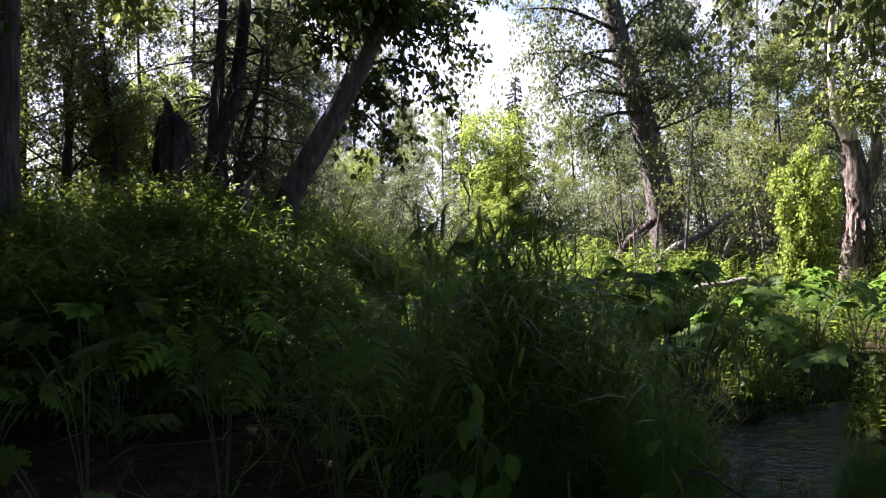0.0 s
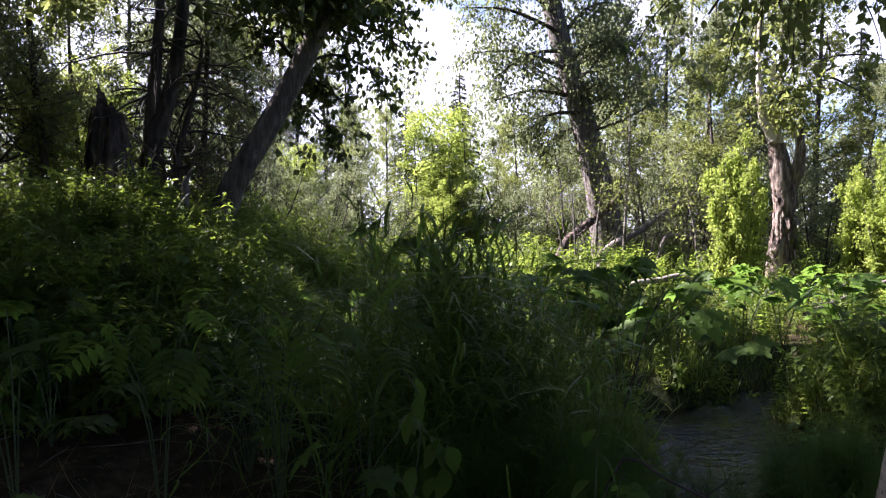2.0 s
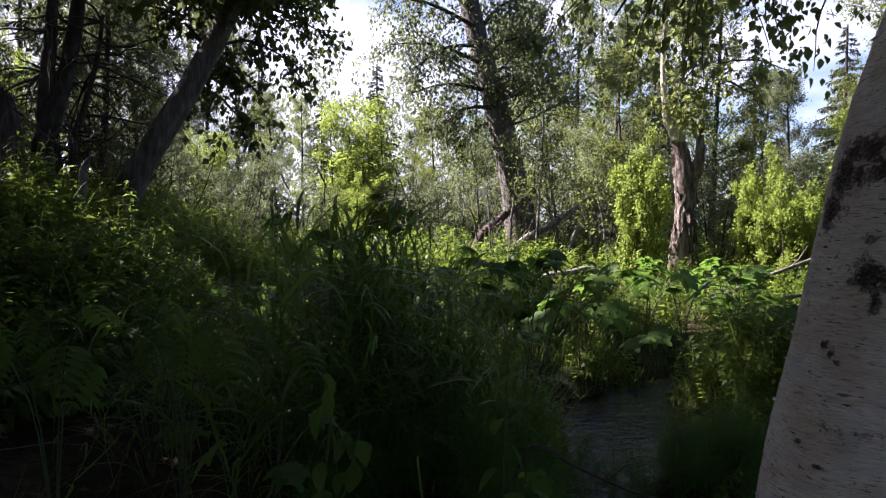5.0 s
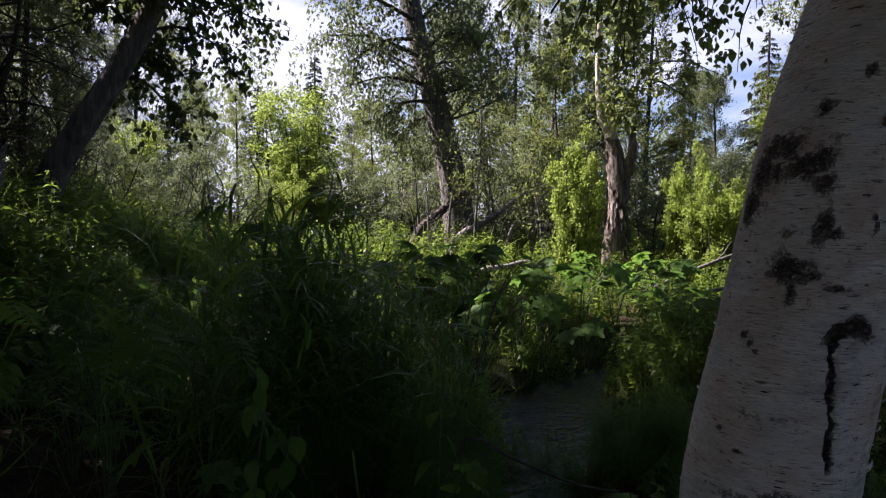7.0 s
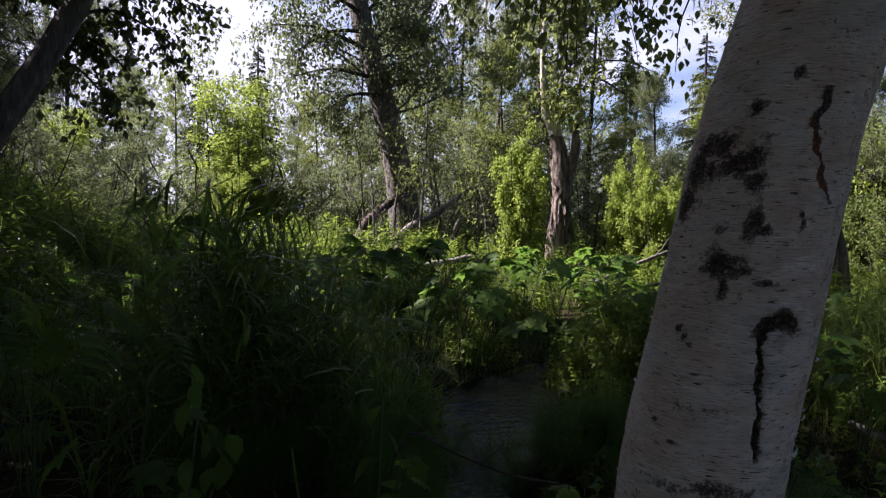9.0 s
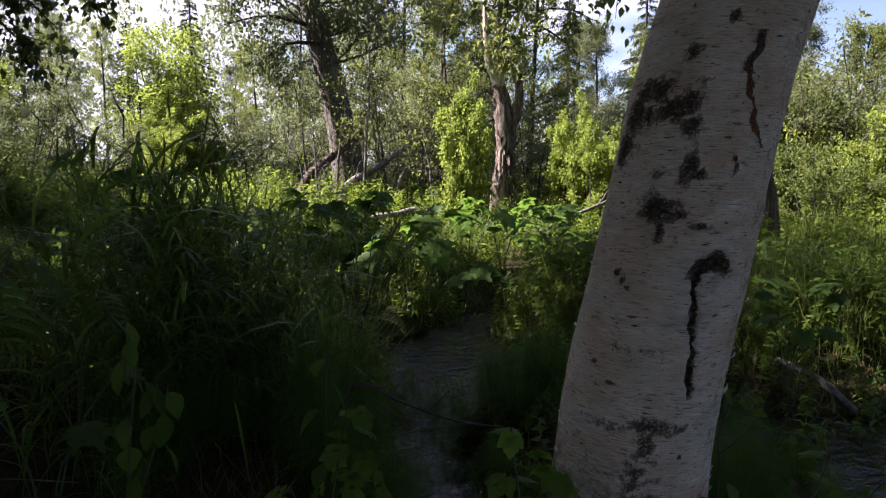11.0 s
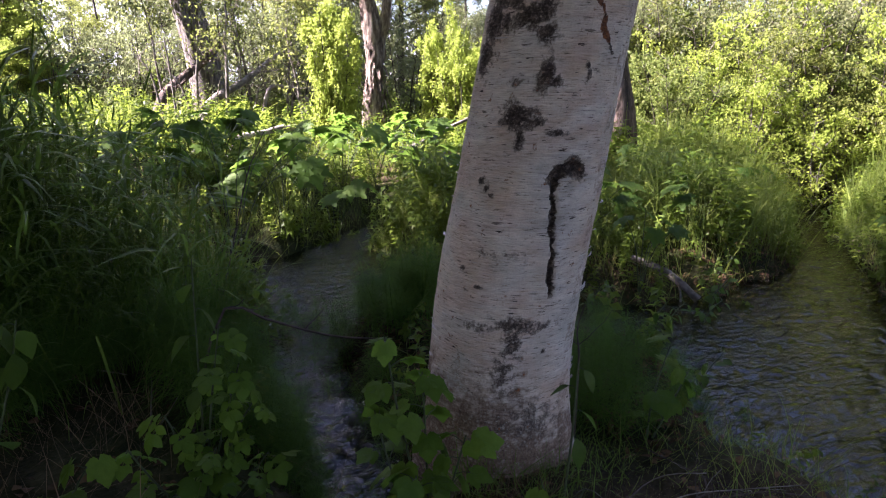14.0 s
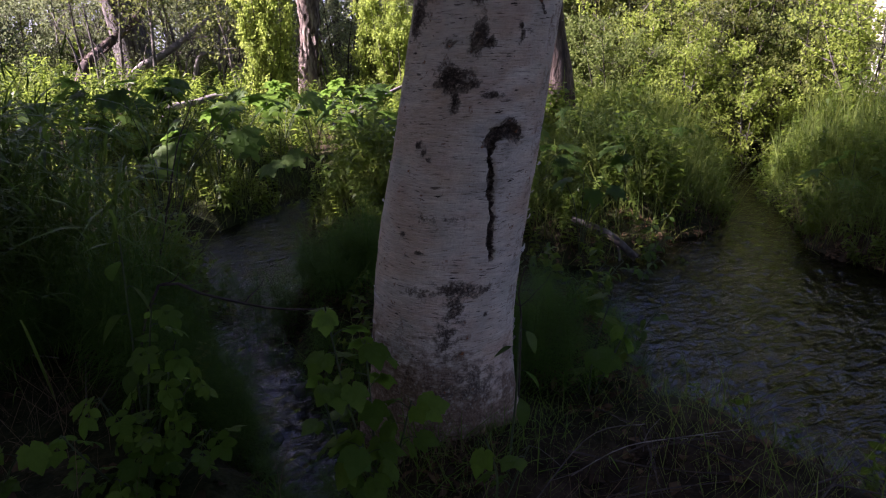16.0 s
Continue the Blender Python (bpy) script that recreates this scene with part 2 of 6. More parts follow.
def water_material(name):
    """Clear shallow water: tinted see-through, mirror gloss at a slant, small running ripples."""
    m, n, l = node_material(name)
    pos = n.new("ShaderNodeTexCoord").outputs["Object"]
    turned = n.new("ShaderNodeMapping")
    turned.inputs["Rotation"].default_value, turned.inputs["Scale"].default_value = (0, 0, radians(-30)), (1.7, 3.9, 1)
    l.new(pos, turned.inputs["Vector"])
    a, b = noise_node(n, l, turned.outputs["Vector"], 3.2, 2, 0.45), noise_node(n, l, turned.outputs["Vector"], 11.0, 2, 0.5)
    a.node.inputs["Distortion"].default_value, b.node.inputs["Distortion"].default_value = 1.1, 0.5
    nrm = bump_node(n, l, mix_node(n, l, 0.26, a, b), 1.0, 0.043)
    tr, gl = n.new("ShaderNodeBsdfTransparent"), n.new("ShaderNodeBsdfGlossy")
    tr.inputs["Color"].default_value = (0.225, 0.205, 0.13, 1)
    gl.inputs["Roughness"].default_value = 0.015
    l.new(nrm, gl.inputs["Normal"])
    fr = n.new("ShaderNodeFresnel")
    fr.inputs["IOR"].default_value = 1.44
    l.new(nrm, fr.inputs["Normal"])
    mx, o = n.new("ShaderNodeMixShader"), n.new("ShaderNodeOutputMaterial")
    l.new(fr.outputs[0], mx.inputs["Fac"])
    l.new(tr.outputs[0], mx.inputs[1])
    l.new(gl.outputs[0], mx.inputs[2])
    l.new(mx.outputs[0], o.inputs["Surface"])
    return m


M_GROUND, M_WATER, M_PAPER, M_WHITE = ground_material("forest_soil"), water_material("stream_water"), paper_bark_material("paper_birch_bark"), white_bark_material("white_bark")
M_POPLAR = rough_material("poplar_bark", [(0.34, (0.043, 0.036, 0.031)), (0.5, (0.142, 0.124, 0.110)), (0.68, (0.27, 0.242, 0.220))], 13, (2.0, 2.0, 0.22), 1.0, 0.05, 0.9, 90.0)
M_DARKBARK = rough_material("dark_bark", [(0.34, (0.015, 0.012, 0.010)), (0.5, (0.05, 0.04, 0.033)), (0.7, (0.10, 0.085, 0.07))], 9, (1.5, 1.5, 0.4), 0.9, 0.03)
M_REDBARK = rough_material("red_brown_bark", [(0.36, (0.025, 0.017, 0.014)), (0.5, (0.10, 0.07, 0.054)), (0.68, (0.24, 0.18, 0.15))], 8, (1.6, 1.6, 0.3), 1.0, 0.05)
M_SNAG = rough_material("peeling_snag_bark", [(0.36, (0.045, 0.032, 0.026)), (0.48, (0.14, 0.102, 0.080)), (0.60, (0.34, 0.285, 0.23)), (0.76, (0.58, 0.53, 0.45))], 9, (1.7, 1.7, 0.35), 1.0, 0.04, 0.9, 90.0)
M_BAREWOOD = rough_material("bleached_bare_wood", [(0.34, (0.26, 0.21, 0.16)), (0.48, (0.52, 0.46, 0.39)), (0.7, (0.70, 0.65, 0.57))], 8, (1.7, 1.7, 0.35), 0.8, 0.02)
M_DEAD = rough_material("grey_dead_wood", [(0.34, (0.05, 0.042, 0.035)), (0.5, (0.13, 0.115, 0.097)), (0.7, (0.27, 0.25, 0.22))], 8, (1, 1, 1), 0.6, 0.02)
M_TWIG = rough_material("dark_twig", [(0.34, (0.02, 0.014, 0.010)), (0.7, (0.09, 0.065, 0.05))], 20, (1, 1, 1), 0.4, 0.005)
M_STONE = rough_material("stream_stone", [(0.3, (0.05, 0.047, 0.044)), (0.5, (0.12, 0.112, 0.105)), (0.7, (0.22, 0.21, 0.195))], 9, (1, 1, 1), 0.5, 0.01, 0.6)
M_STRAW = leaf_material("dry_straw", (0.10, 0.075, 0.042), (0.27, 0.21, 0.125), (0.25, 0.19, 0.10), 0.2, 0.7)
# brighter, yellower greens: the bushes' sunlight is partly put into the colour
M_LEAF_SUN = leaf_material("sunlit_bush_leaf", (0.110, 0.180, 0.032), (0.200, 0.278, 0.055), (0.48, 0.61, 0.085), 0.53)
M_LEAF_MID = leaf_material("green_shrub_leaf", (0.062, 0.105, 0.028), (0.135, 0.185, 0.05), (0.25, 0.34, 0.07), 0.45)
M_LITTER = leaf_material("brown_litter", (0.035, 0.024, 0.014), (0.13, 0.09, 0.05), (0.10, 0.07, 0.03), 0.1, 0.8)
M_LEAF = leaf_material("birch_leaf", (0.062, 0.092, 0.022), (0.145, 0.182, 0.05), (0.30, 0.37, 0.07), 0.5)
M_LEAF_GREY = leaf_material("grey_green_leaf", (0.06, 0.082, 0.04), (0.135, 0.165, 0.085), (0.27, 0.34, 0.11), 0.48)
# leaf greens darkened to carry the shade and backlight of the near crowns
M_LEAF_DARK = leaf_material("shaded_crown_leaf", (0.03, 0.05, 0.016), (0.07, 0.10, 0.03), (0.15, 0.20, 0.04), 0.35)
M_NEEDLE = leaf_material("spruce_needle", (0.030, 0.045, 0.022), (0.075, 0.095, 0.045), (0.09, 0.12, 0.04), 0.2, 0.6)
M_GRASS = leaf_material("grass_blade", (0.036, 0.084, 0.014), (0.090, 0.175, 0.028), (0.24, 0.40, 0.04), 0.45, 0.42, True, 0.20)
M_HERB = leaf_material("herb_leaf", (0.029, 0.062, 0.011), (0.078, 0.136, 0.023), (0.33, 0.46, 0.04), 0.5, 0.42)
M_TAIL = leaf_material("horsetail_green", (0.031, 0.084, 0.012), (0.077, 0.172, 0.023), (0.14, 0.28, 0.035), 0.38, 0.8)
# broad leaf with the foreground's shade put into its greens; sunny parsnips share it
M_BIGLEAF_SHADE = leaf_material("shaded_broad_leaf", (0.029, 0.070, 0.013), (0.070, 0.140, 0.024), (0.22, 0.40, 0.04), 0.45, 0.55, False)
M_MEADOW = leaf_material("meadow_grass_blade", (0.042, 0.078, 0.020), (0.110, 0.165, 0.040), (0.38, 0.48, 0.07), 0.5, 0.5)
M_BIGLEAF = leaf_material("broad_leaf", (0.044, 0.105, 0.013), (0.105, 0.20, 0.026), (0.20, 0.40, 0.035), 0.42, 0.45, False)
M_STALKLEAF = leaf_material("twisted_stalk_leaf", (0.028, 0.066, 0.013), (0.056, 0.112, 0.022), (0.15, 0.29, 0.03), 0.38, 0.45, False)
M_STEM = rough_material("green_stem", [(0.3, (0.025, 0.045, 0.012)), (0.7, (0.065, 0.10, 0.03))], 20, (1, 1, 1), 0.2, 0.003, 0.6)


# ---- mesh helpers ----
class Quads:
    """Gathers quads from many pieces into one mesh."""

    def __init__(self):
        self.v, self.q, self.count = [], [], 0

    def add(self, v, q):
        self.v.append(np.asarray(v, float))
        self.q.append(np.asarray(q, int) + self.count)
        self.count += len(v)

    def arrays(self):
        return np.concatenate(self.v), np.concatenate(self.q)

    def mesh(self, name, smooth=True):
        return quad_mesh(name, *self.arrays(), smooth)


def quad_mesh(name, v, q, smooth=True):
    me = bpy.data.meshes.new(name)
    me.vertices.add(len(v))
    me.vertices.foreach_set("co", np.ascontiguousarray(v, np.float32).ravel())
    me.loops.add(q.size)
    me.loops.foreach_set("vertex_index", np.ascontiguousarray(q, np.int32).ravel())
    me.polygons.add(len(q))
    me.polygons.foreach_set("loop_start", np.arange(0, q.size, q.shape[1], dtype=np.int32))
    me.polygons.foreach_set("use_smooth", np.full(len(q), smooth))
    me.update(calc_edges=True)
    return me


def thing(name, place, label, category, group="", kind=""):
    ob = new(name)
    ob.empty_display_size = 0.2
    ob.location = place
    return tagged(ob, label, category, group, kind)


def part(name, me, material, parent=None, label="", m=None):
    if material and not me.materials:
        me.materials.append(material)
    ob = new(name, me)
    if parent:
        ob.parent = parent
    if m is not None:
        ob.matrix_local = m
    return tagged(ob, label)


def structure(name, me, material, label, category, kind="structure"):
    return tagged(part(name, me, material), label, category, "", kind)


def unit(a):
    return a / np.maximum(np.linalg.norm(a, axis=-1, keepdims=True), 1e-9)


def tube(buf, pts, radii, sides=7, wobble=0.0):
    """A round limb along the points; the ends taper shut."""
    pts, radii = np.asarray(pts, float), np.asarray(radii, float)
    along = unit(np.gradient(pts, axis=0))
    ref = np.array([0.31, 0.95, 0.05]) if abs(along[:, 2]).mean() > 0.5 else np.array([0.0, 0.0, 1.0])
    a = unit(np.cross(along, ref))
    b = np.cross(along, a)
    ang = np.linspace(0, 2 * math.pi, sides, endpoint=False)
    rad = radii[:, None] * (1 + (rng.normal(0, wobble, (len(pts), sides)) if wobble else 0))
    ring = pts[:, None] + rad[..., None] * (np.cos(ang)[None, :, None] * a[:, None] + np.sin(ang)[None, :, None] * b[:, None])
    n = len(pts)
    i, j = np.meshgrid(np.arange(n - 1), np.arange(sides), indexing="ij")
    k = (j + 1) % sides
    q = np.stack([i * sides + j, i * sides + k, (i + 1) * sides + k, (i + 1) * sides + j], -1).reshape(-1, 4)
    buf.add(ring.reshape(-1, 3), q)


def limb_points(p, way, length, n=6, rise=0.2, wander=0.15):
    """A line that marches off, bending up (or down) and wandering."""
    way, out = unit(np.asarray(way, float)), [np.asarray(p, float)]
    for _ in range(n):
        way = unit(way + np.array([0, 0, rise / n]) + rng.normal(0, wander / math.sqrt(n), 3))
        out.append(out[-1] + way * length / n)
    return np.array(out)


def leaf_shape(length, widths, fold=0.15, curl=0.2):
    """A leaf in the plane z=0 along +y from its stalk: outline from half widths, folded on its rib and curling down."""
    w = np.asarray(widths, float)
    k = len(w)
    y = np.linspace(0, length, k)
    z = -curl * length * (y / length) ** 2
    rib = np.stack([np.zeros(k), y, z], 1)
    left = np.stack([-w, y, z + fold * w], 1)
    right = np.stack([w, y, z + fold * w], 1)
    v = np.concatenate([rib, left, right])
    i = np.arange(k - 1)
    q = np.concatenate([np.stack([i, i + 1, k + i + 1, k + i], 1), np.stack([i + 1, i, 2 * k + i, 2 * k + i + 1], 1)])
    return v, q


def turn_z(v, a):
    c, s = math.cos(a), math.sin(a)
    return v @ np.array([[c, s, 0], [-s, c, 0], [0, 0, 1.0]])


def lobed_leaf(size, lobes, jag=0.2, curl=0.25):
    """A palmate leaf: lobes (angle, length, breadth) spread from one stalk."""
    buf = Quads()
    for a, ln, br in lobes:
        k = 9
        s = np.linspace(0, 1, k)
        w = br * size * ln * np.sin(math.pi * np.clip(s, 0.03, 1) ** 0.75) * (1 + jag * np.where(np.arange(k) % 2, 1, -1))
        w[-1] = 0.004 * size
        v, q = leaf_shape(size * ln, np.maximum(w, 0.003 * size), 0.12, curl)
        buf.add(turn_z(v, radians(a)) + (0, 0, rng.uniform(0, 0.01) * size), q)
    return buf.arrays()


SIMPLE = (np.array([(0, 0, 0), (0.33, 0.45, 0.09), (0, 1.0, -0.2), (-0.33, 0.45, 0.09)]), np.array([[0, 1, 2, 3]]))
MEDIUM = leaf_shape(1.0, [0.06, 0.36, 0.01], 0.25, 0.3)
BIRCHLEAF = leaf_shape(1.0, [0.10, 0.36, 0.27, 0.01], 0.22, 0.3)
SPRIG = (np.array([(-0.02, 0, 0), (-0.085, 0.4, -0.03), (0, 1.0, -0.25), (0.085, 0.4, -0.03)]), np.array([[0, 1, 2, 3]]))
OVAL = leaf_shape(1.0, [0.03, 0.24, 0.34, 0.27, 0.015], 0.2, 0.3)


def stamp(buf, shape, mats):
    """Copies of a shape, one for each 3 x 4 matrix."""
    v, q = shape
    mats = np.asarray(mats)
    out = np.einsum("nij,kj->nki", mats[:, :, :3], v) + mats[:, None, :, 3]
    n, k = len(mats), len(v)
    buf.add(out.reshape(-1, 3), (q[None] + (np.arange(n) * k)[:, None, None]).reshape(-1, q.shape[1]))


def turns(n, yaw, pitch, roll):
    """Rotations Rz(yaw) Rx(pitch) Ry(roll), n of them."""
    o, e = np.zeros(n), np.ones(n)
    cy, sy, cp, sp, cr, sr = np.cos(yaw), np.sin(yaw), np.cos(pitch), np.sin(pitch), np.cos(roll), np.sin(roll)
    z = np.stack([cy, -sy, o, sy, cy, o, o, o, e], -1).reshape(n, 3, 3)
    x = np.stack([e, o, o, o, cp, -sp, o, sp, cp], -1).reshape(n, 3, 3)
    y = np.stack([cr, o, sr, o, e, o, -sr, o, cr], -1).reshape(n, 3, 3)
    return z @ x @ y


def leaf_cloud(buf, places, size, shape=SIMPLE, droop=0.5, vary=0.3):
    """Leaves at places, turned anyhow, hanging by droop (radians)."""
    n = len(places)
    r = turns(n, rng.uniform(0, 6.283, n), rng.normal(-droop, 0.55, n), rng.normal(0, 0.6, n))
    s = size * np.clip(rng.normal(1, vary, n), 0.4, 1.7)
    stamp(buf, shape, np.concatenate([r * s[:, None, None], places[:, :, None]], 2))


def smooth(x):
    x = np.clip(x, 0, 1)
    return x * x * (3 - 2 * x)


# ---- the lie of the land ----
WATER = -0.15
STREAM = [  # x, y, half width, along three reaches
    [(12, 6.2, 0.3), (8.6, 3.7, 0.3), (6.6, 2.81, 0.13), (5.48, 2.12, 0.17), (4.9, 1.85, 0.26), (4.42, 1.66, 0.5), (3.9, 1.32, 0.88), (3.3, 0.75, 0.97), (3.3, -0.6, 1.0), (3.8, -3.5, 1.0)],
    [(3.6, 1.3, 0.6), (3.05, 2.15, 0.42), (2.65, 3.0, 0.42), (2.3, 3.7, 0.55), (2.25, 4.35, 0.6), (2.75, 4.95, 0.22), (3.6, 5.4, 0.15)],
    [(2.0, 3.6, 0.4), (1.52, 2.9, 0.12), (1.36, 2.3, 0.17), (1.20, 1.75, 0.12), (0.97, 1.25, 0.05), (0.75, 0.8, 0.1)],
]


def stream_edge(x, y):
    """How far a place lies outside the stream's edge (inside: minus)."""
    best = np.full(np.shape(x), 1e9)
    for line in STREAM:
        for (ax, ay, aw), (bx, by, bw) in zip(line, line[1:]):
            dx, dy = bx - ax, by - ay
            t = np.clip(((x - ax) * dx + (y - ay) * dy) / (dx * dx + dy * dy), 0, 1)
            best = np.minimum(best, np.hypot(x - ax - t * dx, y - ay - t * dy) - (aw + t * (bw - aw)))
    return best + 0.05 * np.sin(4.1 * x + 2.0 * y) * np.sin(3.3 * y - 1.2 * x) + 0.03 * np.sin(9.0 * x - 5.0 * y) + 0.02 * np.sin(17.0 * y + 6.0 * x)


def lumps(x, y):
    return 0.03 * np.sin(2.3 * x + 1.1 * y) * np.sin(1.7 * y - 0.6 * x) + 0.018 * np.sin(5.1 * x - 3.3 * y) + 0.012 * np.sin(8.7 * y + 6.1 * x + 1.0)


def ground_z(x, y):
    x, y = np.asarray(x, float), np.asarray(y, float)
    hill = 0.95 * smooth((y - 2.2) / 5.5) * smooth((-0.1 - x) / 3.0)
    rise = 0.22 * smooth((np.hypot(x - 2, y - 1) - 3) / 6)
    z = 0.06 + hill + rise + lumps(x, y) * smooth(3 - np.hypot(x, y) / 60)
    mound = 0.10 * np.exp(-((x - 1.5) ** 2 + (y - 1.38) ** 2) / 0.12)
    edge = stream_edge(x, y)
    shelf = smooth((x - 2.4) / 0.6)     # the far banks slope more gently
    wet = smooth((0.24 + 0.27 * shelf - edge) / (0.38 + 0.32 * shelf))
    return (z + mound) * (1 - wet) + (-0.30 - 0.12 * smooth(-edge / 0.5)) * wet


def spaced(lo, hi, step, far, more):
    inner = np.arange(lo, hi + step / 2, step)
    grow = step * np.cumsum(1.3 ** np.arange(1, more))
    grow = grow[grow < far]
    return np.concatenate([lo - np.append(grow, far)[::-1], inner, hi + np.append(grow, far)])


def ground_sheet():
    xs, ys = spaced(-4.5, 8.0, 0.07, 900.0, 60), spaced(-2.5, 8.0, 0.07, 900.0, 60)
    gx, gy = np.meshgrid(xs, ys, indexing="ij")
    v = np.stack([gx, gy, ground_z(gx, gy)], -1).reshape(-1, 3)
    i, j = np.meshgrid(np.arange(len(xs) - 1), np.arange(len(ys) - 1), indexing="ij")
    b = len(ys)
    q = np.stack([i * b + j, (i + 1) * b + j, (i + 1) * b + j + 1, i * b + j + 1], -1).reshape(-1, 4)
    structure("ground", quad_mesh("ground", v, q), M_GROUND, "dark damp forest soil with leaf litter and moss", "ground")
    xs, ys = np.arange(0.6, 13.0, 0.045), np.arange(-4.0, 7.0, 0.045)
    gx, gy = np.meshgrid(xs, ys, indexing="ij")
    quick = np.exp(-((gx - 1.35) ** 2 + (gy - 2.2) ** 2) / 0.35)
    gz = WATER + (0.0026 + 0.012 * quick) * (np.sin(11 * gx + 5 * gy + 2 * np.sin(5 * gy)) + 0.7 * np.sin(23 * gy - 9 * gx + 3 * np.sin(4 * gx)) + 0.6 * np.sin(37 * gx + 29 * gy))
    b = len(ys)
    i, j = np.meshgrid(np.arange(len(xs) - 1), np.arange(b - 1), indexing="ij")
    q = np.stack([i * b + j, (i + 1) * b + j, (i + 1) * b + j + 1, i * b + j + 1], -1).reshape(-1, 4)
    keep = stream_edge(gx, gy)[:-1, :-1].ravel() < 0.35
    structure("water", quad_mesh("water", np.stack([gx, gy, gz], -1).reshape(-1, 3), q[keep]), M_WATER, "shallow rippling brook over brown bed reflecting sky", "water")


ground_sheet()


def polar(az, d, z=None):
    """A place by its bearing (degrees right of +y) and distance from where the walk begins."""
    x, y = 0.1 + d * math.sin(radians(az)), -0.1 + d * math.cos(radians(az))
    return np.array([x, y, float(ground_z(x, y)) if z is None else z])


# ---- trees ----
def foliage(leafbuf, woodbuf, tip_lines, per, size, sigma, shape=SIMPLE, droop=0.5, first=0.15):
    """Leaves strung along twigs."""
    pts = []
    for line in tip_lines:
        t = rng.uniform(first, 1.05, per)
        k = np.clip(t * (len(line) - 1), 0, len(line) - 1.001)
        i = k.astype(int)
        pts.append(line[i] + (line[i + 1] - line[i]) * (k - i)[:, None] + rng.normal(0, sigma, (per, 3)))
    leaf_cloud(leafbuf, np.concatenate(pts), size, shape, droop)


def grow_tree(trunk, r0, r1, crown_from, limbs, reach, twigs, per, leaf, sigma=0.12, rise=0.35, hang=0.0, shape=SIMPLE, sides=9, limb_r=0.3, up=0.35, wobble=0.03):
    """Wood and leaves of a tree round a trunk line (local places). Returns two meshes' quads."""
    wood, leaves = Quads(), Quads()
    trunk = np.asarray(trunk, float)
    n = len(trunk)
    s = np.linspace(0, 1, n)
    radii = r0 + (r1 - r0) * s + 0.35 * r0 * np.exp(-s * 14)
    tube(wood, trunk, radii, sides, wobble)
    lines = []
    for _ in range(limbs):
        f = crown_from + (0.98 - crown_from) * rng.uniform() ** 0.85
        k = f * (n - 1)
        i = min(int(k), n - 2)
        p = trunk[i] + (trunk[i + 1] - trunk[i]) * (k - i)
        a = rng.uniform(0, 6.283)
        ln = reach * (1.15 - 0.75 * (f - crown_from) / (1 - crown_from + 1e-6)) * rng.uniform(0.6, 1.15)
        line = limb_points(p, (math.cos(a), math.sin(a), up + rng.normal(0, 0.2)), ln, 6, rise, 0.3)
        r = limb_r * (r0 + (r1 - r0) * f)
        tube(wood, line, np.linspace(r, 0.15 * r, 7), 4)
        for _ in range(twigs):
            c = rng.uniform(0.25, 1.0) * 5.99
            j = int(c)
            q = line[j] + (line[j + 1] - line[j]) * (c - j)
            tw = limb_points(q, unit(line[j + 1] - line[j]) + rng.normal(0, 0.6, 3), ln * rng.uniform(0.2, 0.42), 3, 0.2 - hang, 0.3)
            tube(wood, tw, np.linspace(0.22 * r, 0.05 * r, 4) + 0.002, 3)
            lines.append(tw)
    foliage(leaves, wood, lines, per, leaf, sigma, shape)
    return wood, leaves


def straight(h, lean=(0, 0), n=10, wander=0.02):
    t = np.linspace(0, 1, n)
    side = np.cumsum(rng.normal(0, wander * h / n, (n, 2)), 0)
    side -= side[0]
    return np.stack([lean[0] * t + side[:, 0], lean[1] * t + side[:, 1], h * t - 0.15], 1)


def tree_thing(name, place, wood, leaves, bark, leafmat, label, category="tree", group=""):
    t = thing(name, place, label, category, group)
    part("trunk", wood.mesh("trunk"), bark, t)
    if leaves is not None:
        part("crown", leaves.mesh("crown", False), leafmat, t)
    return t


def spruce(place, h, name="spruce_tree", label="dark green spruce tree with drooping boughs", reach=0.22):
    wood, need = Quads(), Quads()
    tube(wood, straight(h, (0, 0), 10, 0.01), np.linspace(0.016 * h, 0.004 * h, 10), 7)
    mats = []
    for k in range(int(h * 15)):
        f = rng.uniform(0.06, 0.99)
        ln = h * reach * (1.02 - f) * rng.uniform(0.7, 1.1) + 0.1
        a = rng.uniform(0, 6.283)
        line = limb_points((0, 0, f * h), (math.cos(a), math.sin(a), 0.1), ln, 5, -0.5, 0.12)
        tube(wood, line, np.linspace(0.012 + 0.006 * ln, 0.003, 6), 3)
        m = int(22 + 62 * ln)
        c = rng.uniform(0.12, 1.0, m) * 4.99
        j = c.astype(int)
        p = line[j] + (line[j + 1] - line[j]) * (c - j)[:, None]
        w = line[j + 1] - line[j]
        yaw = np.arctan2(w[:, 1], w[:, 0]) - math.pi / 2 + rng.choice([-1, 1], m) * rng.uniform(0.3, 1.1, m)
        r = turns(m, yaw, rng.normal(-0.45, 0.3, m), rng.normal(0, 0.4, m)) * (rng.uniform(0.12, 0.34, m) * (0.6 + 0.25 * ln))[:, None, None]
        mats.append(np.concatenate([r, p[:, :, None]], 2))
    stamp(need, SPRIG, np.concatenate(mats))
    return tree_thing(name, place, wood, need, M_DARKBARK, M_NEEDLE, label)


def at_ground(x, y, dz=0.0):
    return np.array([x, y, float(ground_z(x, y)) + dz])


